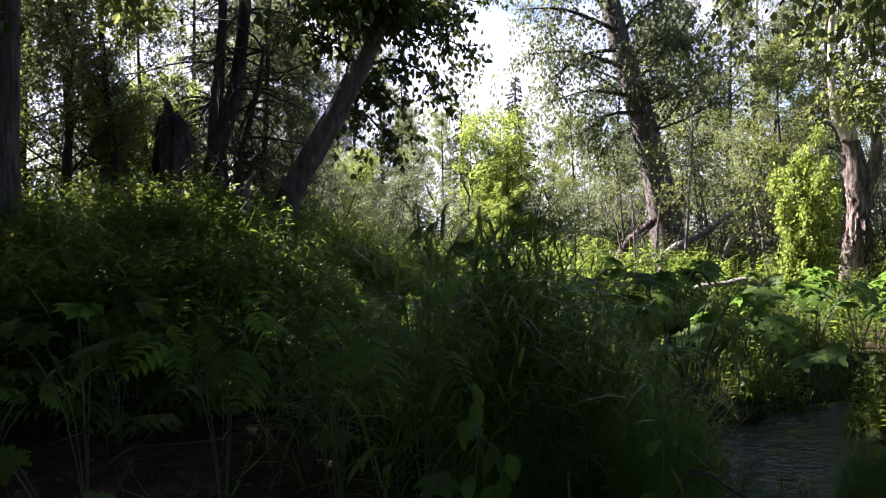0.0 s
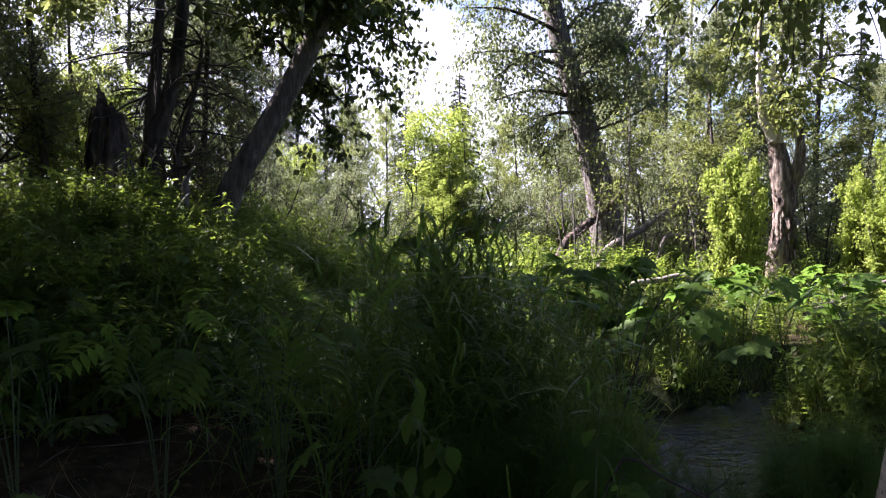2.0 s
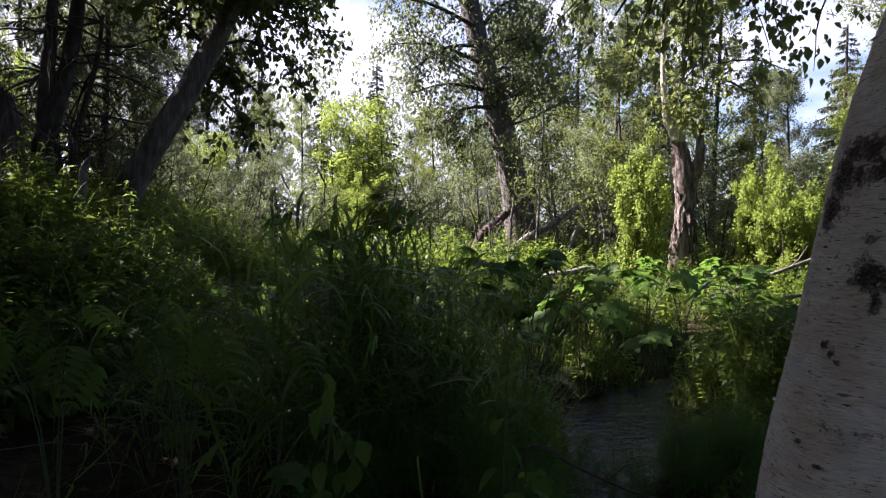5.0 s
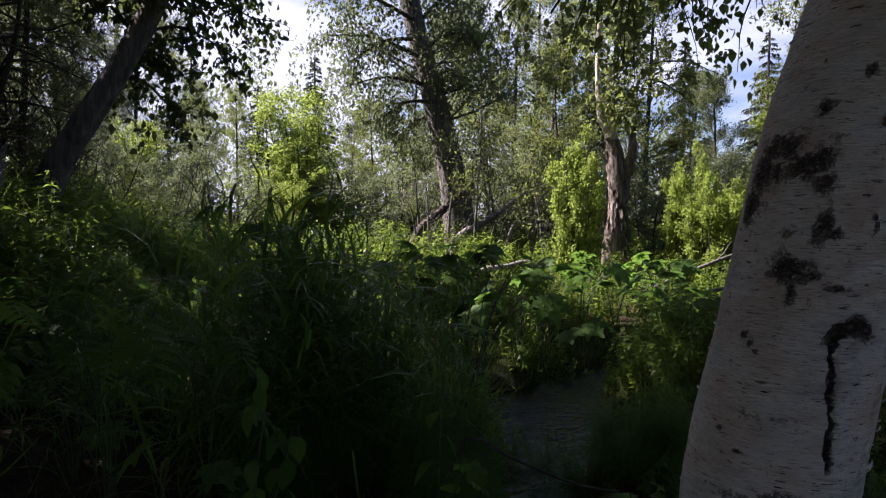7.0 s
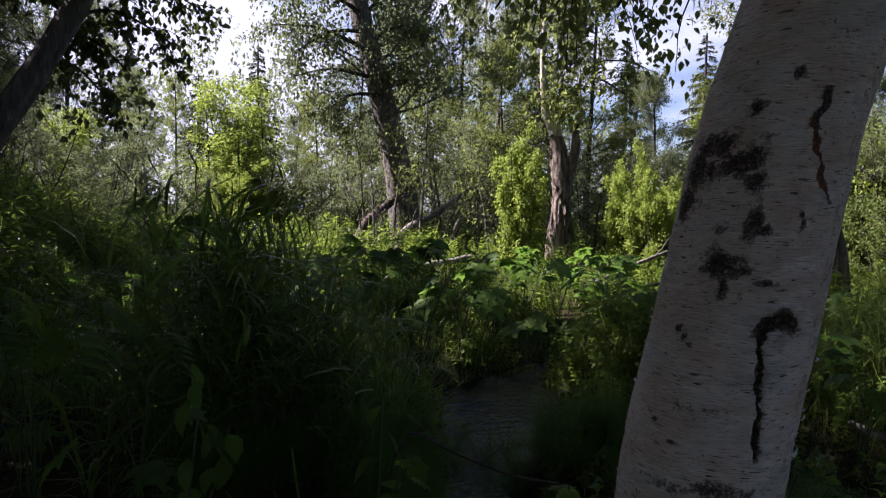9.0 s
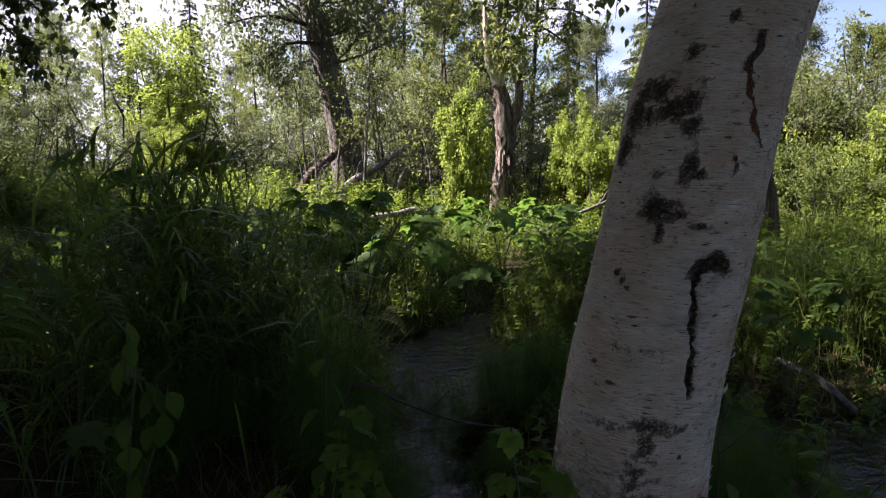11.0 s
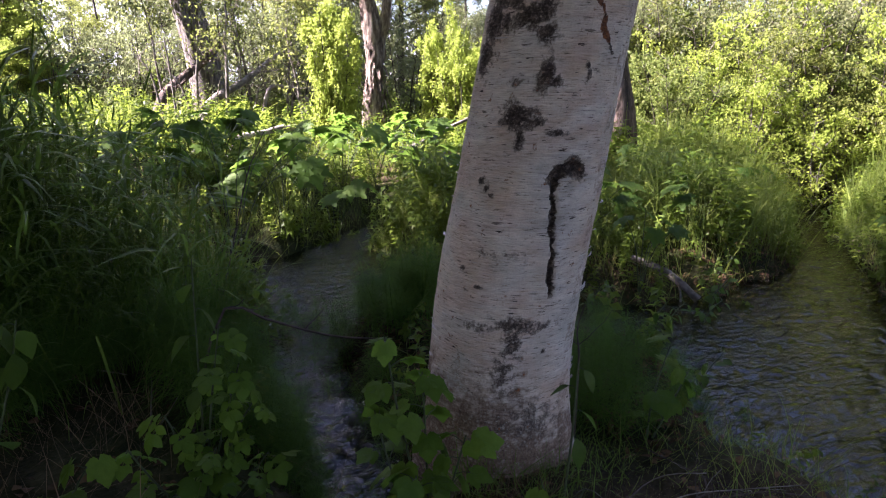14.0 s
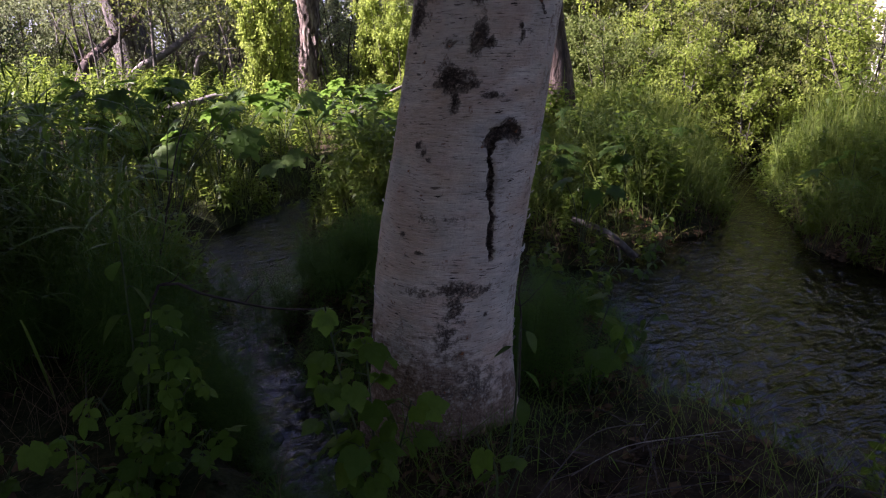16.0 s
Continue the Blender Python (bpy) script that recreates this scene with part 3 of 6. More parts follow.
def line_through(*pts, n=14):
    """A smooth line through a few places."""
    p = np.array(pts, float)
    t = np.linspace(0, len(p) - 1, n)
    i = np.clip(t.astype(int), 0, len(p) - 2)
    f = (t - i)[:, None]
    a, b, c, d = p[np.clip(i - 1, 0, None)], p[i], p[i + 1], p[np.clip(i + 2, None, len(p) - 1)]
    return 0.5 * (2 * b + (c - a) * f + (2 * a - 5 * b + 4 * c - d) * f ** 2 + (3 * b - a - 3 * c + d) * f ** 3)


# the near birch -------------------------------------------------------------
BIRCH = np.array([(1.50, 1.40, -0.05), (1.505, 1.40, 0.30), (1.515, 1.395, 0.55), (1.548, 1.362, 0.80), (1.578, 1.333, 1.03), (1.600, 1.310, 1.26), (1.625, 1.285, 1.48), (1.662, 1.25, 1.70), (1.74, 1.18, 2.05), (1.90, 1.05, 2.7), (2.10, 0.95, 3.6), (2.25, 0.95, 5.0), (2.35, 1.0, 7.0), (2.4, 1.1, 9.5)])
BIRCH_R = np.array([0.240, 0.222, 0.230, 0.226, 0.219, 0.213, 0.209, 0.205, 0.198, 0.185, 0.17, 0.14, 0.10, 0.04])


def birch_axis(z):
    near = [-0.25, -0.12, 0.0, 0.12, 0.25]
    def eased(column):
        return sum(np.interp(np.asarray(z) + d, BIRCH[:, 2], column) for d in near) / len(near)
    return np.stack([eased(BIRCH[:, 0]), eased(BIRCH[:, 1])], -1), eased(BIRCH_R)


def near_birch():
    base = Vector((1.50, 1.40, float(ground_z(1.5, 1.4))))
    t = thing("birch_tree", base, "old white paper birch with dark scabs and a long scar", "tree")
    # a fine-meshed bole, its face towards the path at angle 0
    zs = np.concatenate([np.linspace(-0.05, 2.1, 360), np.linspace(2.12, 3.6, 50)])
    na = 230
    ang = np.linspace(-math.pi, math.pi, na, endpoint=False)
    (axis, rad) = birch_axis(zs)
    face = math.atan2(-0.72, -0.69)
    A, Z = np.meshgrid(ang, zs)
    arc = A * 0.22
    ripple = np.zeros_like(A)
    for k, (fa, fz, amp) in enumerate([(2, 1.1, 0.006), (3, 2.3, 0.004), (5, 4.1, 0.0025), (1, 3.0, 0.004), (9, 9.0, 0.0012), (4, 21.0, 0.0012), (7, 47.0, 0.0009)]):
        ripple += amp * np.sin(fa * A + fz * Z + 1.7 * k) * np.cos(fz * Z * 0.7 + k)
    # root swellings
    root = 0.055 * np.exp(-np.clip(Z - 0.06, 0, 9) / 0.085) * (0.55 + 0.45 * np.cos(4 * A + 0.8))

    def blotch(a0, z0, sa, sz, force=1.02):
        return force * np.exp(-0.6 * (((arc - a0) / sa) ** 2 + ((Z - z0) / sz) ** 2))

    scab = np.zeros_like(A)
    for spot in SCABS:
        scab = np.maximum(scab, blotch(*spot))
    # the scar: a hooked top and a long seam below it
    seam_a = np.interp(Z, [0.66, 0.74, 0.79, 0.88, 0.94, 0.99, 1.03], [0.113, 0.101, 0.092, 0.076, 0.064, 0.061, 0.080]) + 0.003 * np.sin(50 * Z) + 0.002 * np.sin(131 * Z)
    seam = np.where((Z > 0.655) & (Z < 1.03), np.exp(-((arc - seam_a) / (0.0066 + 0.0026 * np.sin(37 * Z) + 0.014 * smooth((Z - 0.95) / 0.06))) ** 2), 0)
    hook = np.exp(-(((arc - 0.112) / 0.046) ** 2 + ((Z - 1.028 + 0.45 * np.abs(arc - 0.100)) / 0.024) ** 2))
    cut = np.clip(seam + hook, 0, 1) * np.clip(0.95 + 0.3 * np.sin(60 * Z) * np.sin(97 * Z + 1), 0.3, 1)
    lips = np.where((Z > 0.64) & (Z < 1.06), np.exp(-((arc - seam_a) / 0.03) ** 2), 0)
    scab = np.maximum(scab, np.clip(cut * 2.2, 0, 1.5))
    bleed_a = np.interp(Z, [1.315, 1.338, 1.368, 1.405, 1.456, 1.506, 1.55, 1.7], [0.175, 0.150, 0.131, 0.119, 0.096, 0.068, 0.078, 0.10]) + 0.004 * np.sin(90 * Z)
    bleed = np.where((Z > 1.34) & (Z < 1.52), np.exp(-((arc - bleed_a) / (0.009 + 0.004 * np.sin(70 * Z))) ** 2) * 1.2, 0)
    tear = np.where((Z > 1.49) & (Z < 1.60), np.exp(-((arc - bleed_a - 0.004) / 0.013) ** 2) * 1.3, 0) + np.where((Z > 1.31) & (Z < 1.36), np.exp(-((arc - bleed_a) / 0.008) ** 2), 0)
    scab = np.maximum(scab, np.clip(tear, 0, 1))
    foot = np.clip(1.72 - Z / 0.29 + 0.18 * np.sin(3 * A + 1) - 1.3 * arc, 0, 1.2) * 1.05
    # half-strength brown band down the right edge of the bark
    edge_band = 0.5 * np.clip((np.abs(arc - 0.26) < 0.05) * (0.8 + 0.4 * np.sin(40 * Z)), 0, 1)
    R = rad[:, None] + ripple + root + 0.010 * lips - 0.030 * cut + 0.004 * smooth((scab - 0.3) / 0.4) * (cut < 0.2) + rng.normal(0, 0.0004, A.shape) + 0.002 * scab * rng.normal(0, 1, A.shape)
    x = axis[:, 0][:, None] + R * np.cos(face + A) - base.x
    y = axis[:, 1][:, None] + R * np.sin(face + A) - base.y
    v = np.stack([x, y, Z - base.z], -1).reshape(-1, 3)
    i, j = np.meshgrid(np.arange(len(zs) - 1), np.arange(na), indexing="ij")
    k = (j + 1) % na
    q = np.stack([i * na + j, i * na + k, (i + 1) * na + k, (i + 1) * na + j], -1).reshape(-1, 4)
    me = quad_mesh("trunk", v, q)
    pa = me.attributes.new("bark_place", "FLOAT_VECTOR", "POINT")
    pa.data.foreach_set("vector", np.stack([arc, 0 * arc, Z], -1).astype(np.float32).ravel())
    ca = me.attributes.new("bark_mark", "FLOAT_COLOR", "POINT")
    ca.data.foreach_set("color", np.stack([scab, np.clip(bleed, 0, 1), np.clip(foot + edge_band, 0, 1), np.ones_like(A)], -1).astype(np.float32).ravel())
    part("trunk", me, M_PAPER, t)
    # curls of loose bark
    curl = Quads()
    for turn in range(340):
        a, z = rng.uniform(-1.5, 1.5), rng.uniform(0.25, 2.0)
        if abs(a) < 0.9 and rng.uniform() < 0.6:
            continue
        (ax, ay), r = birch_axis(z)
        w, d = rng.uniform(0.006, 0.035), rng.uniform(0.0015, 0.005)
        aa = np.linspace(-w, w, 5) / r + a
        lift = np.array([0.0008, 0.002, 0.003, 0.002, 0.0008])
        lo = np.stack([ax + (r + 0.001) * np.cos(face + aa) - base.x, ay + (r + 0.001) * np.sin(face + aa) - base.y, np.full(5, z - base.z)], 1)
        hi = np.stack([ax + (r + lift + d) * np.cos(face + aa) - base.x, ay + (r + lift + d) * np.sin(face + aa) - base.y, np.full(5, z + d * rng.uniform(-0.4, 0.9) - base.z) + rng.normal(0, 0.0006, 5)], 1)
        n = np.arange(4)
        if turn % 3:
            curl.add(np.concatenate([lo, hi]), np.stack([n, n + 1, n + 6, n + 5], 1))
    cm = curl.mesh("bark_curls")
    tagged(part("loose_bark", cm, M_WHITE_PLAIN, t, "curling strips of loose papery bark"), kind="stuff")
    # upper stem, limbs, hanging twigs
    wood, leaves = Quads(), Quads()
    up = line_through(*(BIRCH[10:] - np.array(base)), n=14)
    tube(wood, up, np.interp(up[:, 2] + base.z, BIRCH[:, 2], BIRCH_R), 14, 0.01)
    lines, sprays = [], []
    # many of these limbs are out of view, added to shade the far bank
    for (z, az, ln, dip) in [(3.0, 60, 2.2, -0.4), (3.3, 85, 2.4, -0.4), (3.5, 45, 2.6, -0.4), (3.8, 65, 3.0, -0.4), (4.1, 78, 2.8, -0.4), (2.9, 150, 2.6, -0.55), (3.2, 118, 2.6, -0.6), (3.4, 100, 3.0, -0.5), (3.6, 75, 2.6, -0.6), (3.9, 130, 3.4, -0.5), (4.3, 95, 3.6, -0.5), (4.8, 160, 3.0, -0.4), (5.2, 40, 3, -0.4), (5.5, 200, 3, -0.4), (5.5, 110, 3.2, -0.4), (6, 300, 3, -0.4), (6.5, 80, 2.6, -0.4), (7, 140, 2.4, -0.4), (7.2, 250, 2.4, -0.4), (7.8, 10, 2.0, -0.3), (8.2, 170, 1.8, -0.3), (4.7, 70, 3.2, -0.3), (5.0, 85, 3.4, -0.3), (5.6, 60, 3.2, -0.3), (6.0, 95, 3.2, -0.3), (6.6, 50, 3.0, -0.3), (7.0, 75, 2.8, -0.3), (5.8, 118, 3.0, -0.3), (5.2, 50, 3.2, -0.3), (6.3, 72, 3.2, -0.3), (5, 280, 3, -0.4), (4.2, 230, 2.6, -0.4), (4.6, 330, 2.8, -0.4)]:
        (ax, ay), r = birch_axis(z)
        a = radians(az)
        line = limb_points((ax - base.x, ay - base.y, z - base.z), (math.cos(a), math.sin(a), 0.45), ln, 7, dip, 0.2)
        tube(wood, line, np.linspace(0.05, 0.008, 8), 6)
        for _ in range(20):
            c = rng.uniform(0.25, 1.0) * 6.99
            j = int(c)
            p = line[j] + (line[j + 1] - line[j]) * (c - j)
            tw = limb_points(p, unit(line[j + 1] - line[j]) + rng.normal(0, 0.7, 3), rng.uniform(0.4, 0.95), 5, -1.3, 0.25)
            tube(wood, tw, np.linspace(0.006, 0.0015, 6), 4)
            lines.append(tw)
    for az, d, z0, z1 in ((23, 4.0, 2.7, 2.55), (25.5, 3.6, 2.8, 2.35), (28, 3.9, 3.0, 2.5), (30.5, 3.4, 2.8, 2.3), (33, 3.7, 3.1, 2.45), (35.5, 3.3, 3.0, 2.25), (38, 3.6, 3.2, 2.4), (41, 3.3, 3.0, 2.3), (31, 4.6, 3.6, 2.9), (38, 4.5, 3.6, 2.9), (25, 4.8, 3.8, 3.0)):
        (ax, ay), r = birch_axis(z0)
        end = polar(az, d, z1)
        root = np.array([ax, ay, z0])
        line = line_through(root - np.array(base), root * 0.6 + end * 0.4 + (0, 0, 0.35) - np.array(base), end - np.array(base), n=8)
        tube(wood, line, np.linspace(0.03, 0.006, 8), 6)
        for _ in range(7):
            c = rng.uniform(0.5, 1.0) * 6.99
            j = int(c)
            p = line[j] + (line[j + 1] - line[j]) * (c - j)
            tw = limb_points(p, unit(line[j + 1] - line[j]) + rng.normal(0, 0.7, 3), rng.uniform(0.3, 0.75), 5, -1.5, 0.25)
            tube(wood, tw, np.linspace(0.005, 0.0013, 6), 4)
            sprays.append(tw)
    part("limbwork", wood.mesh("limbwork"), M_TWIG, t, "dark hanging birch twigs")
    foliage(leaves, wood, lines, 24, 0.050, 0.08, MEDIUM, 0.9)
    foliage(leaves, wood, sprays, 44, 0.036, 0.07, BIRCHLEAF, 0.9)
    part("crown", leaves.mesh("crown", False), M_LEAF, t)
    return t


# arc from the face (metres, to the right), height, half width, half height
SCABS = [(-0.185, 1.46, 0.055, 0.035), (-0.215, 1.40, 0.045, 0.06), (-0.135, 1.46, 0.035, 0.035), (-0.085, 1.41, 0.050, 0.035), (-0.045, 1.425, 0.022, 0.04), (-0.03, 1.365, 0.025, 0.025), (-0.235, 1.31, 0.035, 0.05), (-0.16, 1.395, 0.02, 0.03),
         (-0.010, 1.262, 0.022, 0.036, 1.1), (-0.075, 1.245, 0.040, 0.018, 0.55), (0.015, 1.245, 0.016, 0.02), (-0.069, 1.155, 0.044, 0.032, 1.15), (-0.050, 1.10, 0.012, 0.032), (-0.02, 1.142, 0.03, 0.012), (0.045, 1.115, 0.026, 0.010),
         (-0.144, 0.979, 0.011, 0.013), (-0.120, 0.960, 0.009, 0.010), (-0.103, 0.942, 0.008, 0.006), (0.096, 1.285, 0.007, 0.012), (0.104, 1.265, 0.006, 0.016), (-0.074, 1.55, 0.022, 0.018), (0.0, 1.63, 0.014, 0.016),
         (0.03, 0.575, 0.065, 0.022, 0.84), (-0.07, 0.558, 0.06, 0.016, 0.62), (0.10, 0.565, 0.05, 0.016, 0.7), (0.03, 0.52, 0.026, 0.05, 0.84), (0.015, 0.43, 0.026, 0.07, 0.78), (-0.04, 0.778, 0.07, 0.014, 0.42), (0.02, 0.76, 0.03, 0.012, 0.42), (0.10, 0.27, 0.09, 0.06, 0.6), (-0.091, 0.679, 0.014, 0.006), (-0.155, 0.724, 0.012, 0.006), (0.121, 0.489, 0.008, 0.006)]
M_WHITE_PLAIN = rough_material("loose_bark", [(0.35, (0.22, 0.19, 0.17)), (0.5, (0.5, 0.46, 0.42)), (0.7, (0.68, 0.65, 0.61))], 14, (1, 1, 3), 0.3, 0.003, 0.7)
near_birch()


# standing trees with a shape of their own ----------------------------------
def own_tree(name, base, pts, r0, r1, bark, leafmat, label, **kw):
    base = np.asarray(base, float)
    trunk = line_through(*(np.asarray(pts, float) - base), n=16)
    kw = dict(dict(crown_from=0.45, limbs=26, reach=2.2, twigs=7, per=40, leaf=0.075), **kw)
    wood, leaves = grow_tree(trunk, r0, r1, **kw)
    return tree_thing(name, base, wood, leaves, bark, leafmat, label)


def b(az, d, el):
    """A place by bearing, distance and elevation from the eye."""
    x, y, _ = polar(az, d, 0)
    return np.array([x, y, 1.28 + d * math.tan(radians(el))])


g = polar(18.2, 14.0)
poplar = own_tree("poplar_tree", g, [g - (0, 0, 0.2), b(18.1, 14, -2.0), b(17.2, 14, 3.5), b(15.7, 14, 9.5), b(13.2, 14, 18.3), b(11.5, 14, 28), b(10.5, 14, 38)], 0.37, 0.12, M_POPLAR, M_LEAF_GREY, "large leaning poplar with furrowed grey bark", crown_from=0.40, limbs=44, reach=2.7, twigs=9, per=56, leaf=0.075, sides=22, sigma=0.11, limb_r=0.12, hang=0.4)

w, lf, tips = Quads(), Quads(), []
for az, d, el, az1, el1 in ((15.2, 13.9, 10.8, 8.0, 10.5), (14.6, 13.8, 13, 6.5, 14.5), (15.6, 13.8, 9.5, 10.8, 7.8), (13.8, 13.8, 16, 5.5, 18), (14.2, 13.6, 14.5, 8.5, 12.5), (13.4, 13.8, 17.5, 8, 19.5), (15.0, 14.0, 11.5, 18.6, 11.0), (14.6, 14.0, 13.5, 19.0, 14.8), (14.0, 14.0, 15.5, 18.0, 18.0), (15.9, 14.1, 8.2, 12.5, 6.3), (13.6, 13.6, 17, 12, 20)):
    line = line_through(b(az, d, el) - g, b(0.5 * (az + az1), d - 0.2, 0.5 * (el + el1) + 0.8) - g, b(az1, d - 0.4, el1) - g, n=9)
    tube(w, line, np.linspace(0.05, 0.008, 9), 6)
    for _ in range(22):
        k = rng.integers(2, 8)
        tw = limb_points(line[k], unit(line[k + 1] - line[k]) + rng.normal(0, 0.8, 3), rng.uniform(0.3, 0.95), 4, -0.8, 0.35)
        tube(w, tw, np.linspace(0.008, 0.002, 5), 3)
        tips.append(tw)
foliage(lf, w, tips, 34, 0.072, 0.10, SIMPLE, 0.8)
part("limbwork", w.mesh("limbwork"), M_DARKBARK, poplar)
part("spray", lf.mesh("spray", False), M_LEAF_GREY, poplar)

# the peeling, sunlit snag with a fork
g = polar(31.1, 11.5)
snag = thing("snag_tree", g, "dying forked tree with peeling pale bark in sun", "tree")
w = Quads()
tube(w, line_through(*(np.array([g - (0, 0, 0.2), b(30.75, 11.5, -3), b(30.9, 11.5, -0.8), b(31.1, 11.5, 1.0), b(31.1, 11.5, 2.9), b(30.8, 11.5, 4.7), b(30.6, 11.5, 6.1), b(30.2, 11.5, 7.0)]) - g), n=34), np.concatenate([np.linspace(0.175, 0.135, 12), np.linspace(0.135, 0.165, 10), np.linspace(0.160, 0.085, 12)]), 24, 0.08)
part("trunk", w.mesh("trunk"), M_SNAG, snag)
w = Quads()
tube(w, line_through(*(np.array([b(31.2, 11.5, 0.8), b(31.4, 11.5, 2.0), b(31.65, 11.5, 3.3), b(32.0, 11.45, 4.5), b(32.2, 11.4, 5.6), b(32.2, 11.4, 6.8), b(32.3, 11.4, 8.0)]) - g), n=24), np.concatenate([np.linspace(0.09, 0.085, 10), np.linspace(0.095, 0.075, 7), np.linspace(0.06, 0.02, 7)]), 16, 0.10)
part("fork", w.mesh("fork"), M_SNAG, snag)
drawn = rng.bit_generator.state
for line, r0 in (([(30.35, 6.6), (30.05, 7.3), (29.7, 8.0), (29.5, 9.1), (29.4, 10.2), (29.2, 12.0), (29.3, 16)], 0.085), ([(30.6, 6.4), (30.5, 7.7), (30.3, 8.8), (30.2, 10.0), (30.3, 12.5)], 0.075), ([(32.05, 5.2), (31.95, 6.4), (31.85, 7.4)], 0.04)):
    w = Quads()
    tube(w, line_through(*(np.array([b(az, 11.42, el) for az, el in line]) - g), n=18), np.linspace(r0, 0.4 * r0, 18), 12, 0.12)
    part("bare_top", w.mesh("bare_top"), M_BAREWOOD, snag, "bleached bare wood where the bark is gone")
w, lf = Quads(), Quads()
tips = [limb_points(b(rng.uniform(30.5, 31.9), 11.35, rng.uniform(7.6, 10.5)) - g, (rng.normal(), rng.normal(), -0.2), rng.uniform(0.3, 0.7), 5, -0.5, 0.4) for _ in range(16)]
for ln in tips:
    tube(w, ln, np.linspace(0.012, 0.003, 6), 4)
foliage(lf, w, tips, 60, 0.07, 0.10)
part("twigwork", w.mesh("twigwork"), M_DARKBARK, snag)
part("low_spray", lf.mesh("low_spray", False), M_LEAF, snag)
rng.bit_generator.state = drawn
w = Quads()
n = 110
zt, an = rng.uniform(0.2, 1.7, n), rng.uniform(0, 6.283, n)
p = np.stack([0.145 * np.cos(an), 0.145 * np.sin(an), zt], 1)
m = turns(n, an - math.pi / 2, np.full(n, -1.45) + rng.normal(0, 0.25, n), rng.normal(0, 0.3, n)) * rng.uniform(0.07, 0.24, n)[:, None, None]
stamp(w, leaf_shape(1.0, [0.12, 0.16, 0.12, 0.14, 0.03], 0.5, 0.1), np.concatenate([m, p[:, :, None]], 2))
tagged(part("peeling_bark", w.mesh("peeling_bark"), M_SNAG, snag, "loose plates of peeling pale bark"), kind="stuff")
w, lf = Quads(), Quads()
tips = []
for _ in range(30):
    p = b(rng.uniform(28.6, 34.5), 11.7, rng.uniform(10.5, 21)) - g
    ln = limb_points(p, (rng.normal(), rng.normal(), 0.2), rng.uniform(0.5, 1.4), 5, -0.5, 0.4)
    tube(w, ln, np.linspace(0.02, 0.004, 6), 4)
    tips.append(ln)
foliage(lf, w, tips, 70, 0.085, 0.16)
part("twigwork", w.mesh("twigwork"), M_DARKBARK, snag)
part("crown", lf.mesh("crown", False), M_LEAF, snag)

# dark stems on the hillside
# poplar bark in darker browns, the trunk's shade put into the colour
M_SHADEBARK = rough_material("shaded_poplar_bark", [(0.34, (0.026, 0.022, 0.018)), (0.5, (0.088, 0.076, 0.060)), (0.68, (0.19, 0.165, 0.138))], 7, (1.6, 1.6, 0.3), 0.9, 0.05)
g = polar(-19.7, 9.0)
dark = thing("clump_tree", g, "dark multi-stemmed tree with bare dead twigs", "tree")
for nm, pts, r in (("stem", [g - (0, 0, 0.3), b(-19.6, 9, 5), b(-18.7, 9, 8), b(-17.6, 9, 12.5), b(-16.9, 9, 18.5), b(-16.2, 9, 32), b(-16, 9, 44)], 0.125), ("stem", [b(-19.3, 9, 6), b(-19.4, 9, 8.5), b(-18.9, 9, 14), b(-18.6, 9, 20), b(-18.5, 9, 40)], 0.10), ("stem", [g + (0.35, 0.2, -0.2), b(-17.6, 9, 5), b(-16.9, 9, 8), b(-15.9, 9, 12), b(-15.5, 9, 15)], 0.05)):
    w = Quads()
    line = line_through(*(np.array(pts) - g), n=18)
    tube(w, line, np.linspace(r, 0.35 * r, 18), 10, 0.04)
    for _ in range(26):
        k = rng.integers(4, 17)
        a = rng.uniform(0, 6.283)
        d = limb_points(line[k], (math.cos(a), math.sin(a), rng.normal(-0.1, 0.4)), rng.uniform(0.4, 1.5), 6, -0.3, 0.5)
        tube(w, d, np.linspace(0.018, 0.003, 7), 4)
    part(nm, w.mesh("stem"), M_DARKBARK, dark)
lf, w, tips = Quads(), Quads(), []
for _ in range(32):
    p = b(rng.uniform(-25, -8), rng.uniform(9.4, 10.8), rng.uniform(15, 25)) - g
    tips.append(limb_points(p, rng.normal(0, 1, 3), rng.uniform(0.5, 1.2), 4, -0.3, 0.3))
wd = Quads()
for _ in range(230):
    p = b(rng.uniform(-19.5, -9.5), rng.uniform(9.3, 10.4), rng.uniform(3, 17)) - g
    tube(wd, limb_points(p, (rng.normal(), 0.4 * rng.normal(), -0.3), rng.uniform(0.4, 1.3), 6, -0.9, 0.5), np.linspace(0.006, 0.002, 7), 3)
tagged(part("deadwood", wd.mesh("deadwood"), M_REDBARK, dark, "fine reddish dead twigs, hanging and bare"), kind="stuff")
foliage(lf, w, tips, 46, 0.075, 0.13)
# high canopy out of view, added to shade the bank and pool
tips = []
for _ in range(185):
    x, z = rng.uniform(-5.4, -0.8), 4.9 + 8.8 * rng.uniform() ** 0.8
    p = np.array([x, rng.uniform(5.6, 8.6 - 0.6 * (x + 3)), z]) - g
    tips.append(limb_points(p, rng.normal(0, 1, 3), rng.uniform(0.6, 1.4), 4, -0.3, 0.3))
foliage(lf, w, tips, 40, 0.14, 0.16)
# further unseen canopy, added to shade the hillside and meadow edge
drawn = rng.bit_generator.state
tips = [limb_points(np.array([rng.uniform(-7.0, -1.6), rng.uniform(7.4, 9.5), rng.uniform(5.6, 8.4)]) - g, rng.normal(0, 1, 3), rng.uniform(0.6, 1.3), 4, -0.3, 0.3) for _ in range(90)]
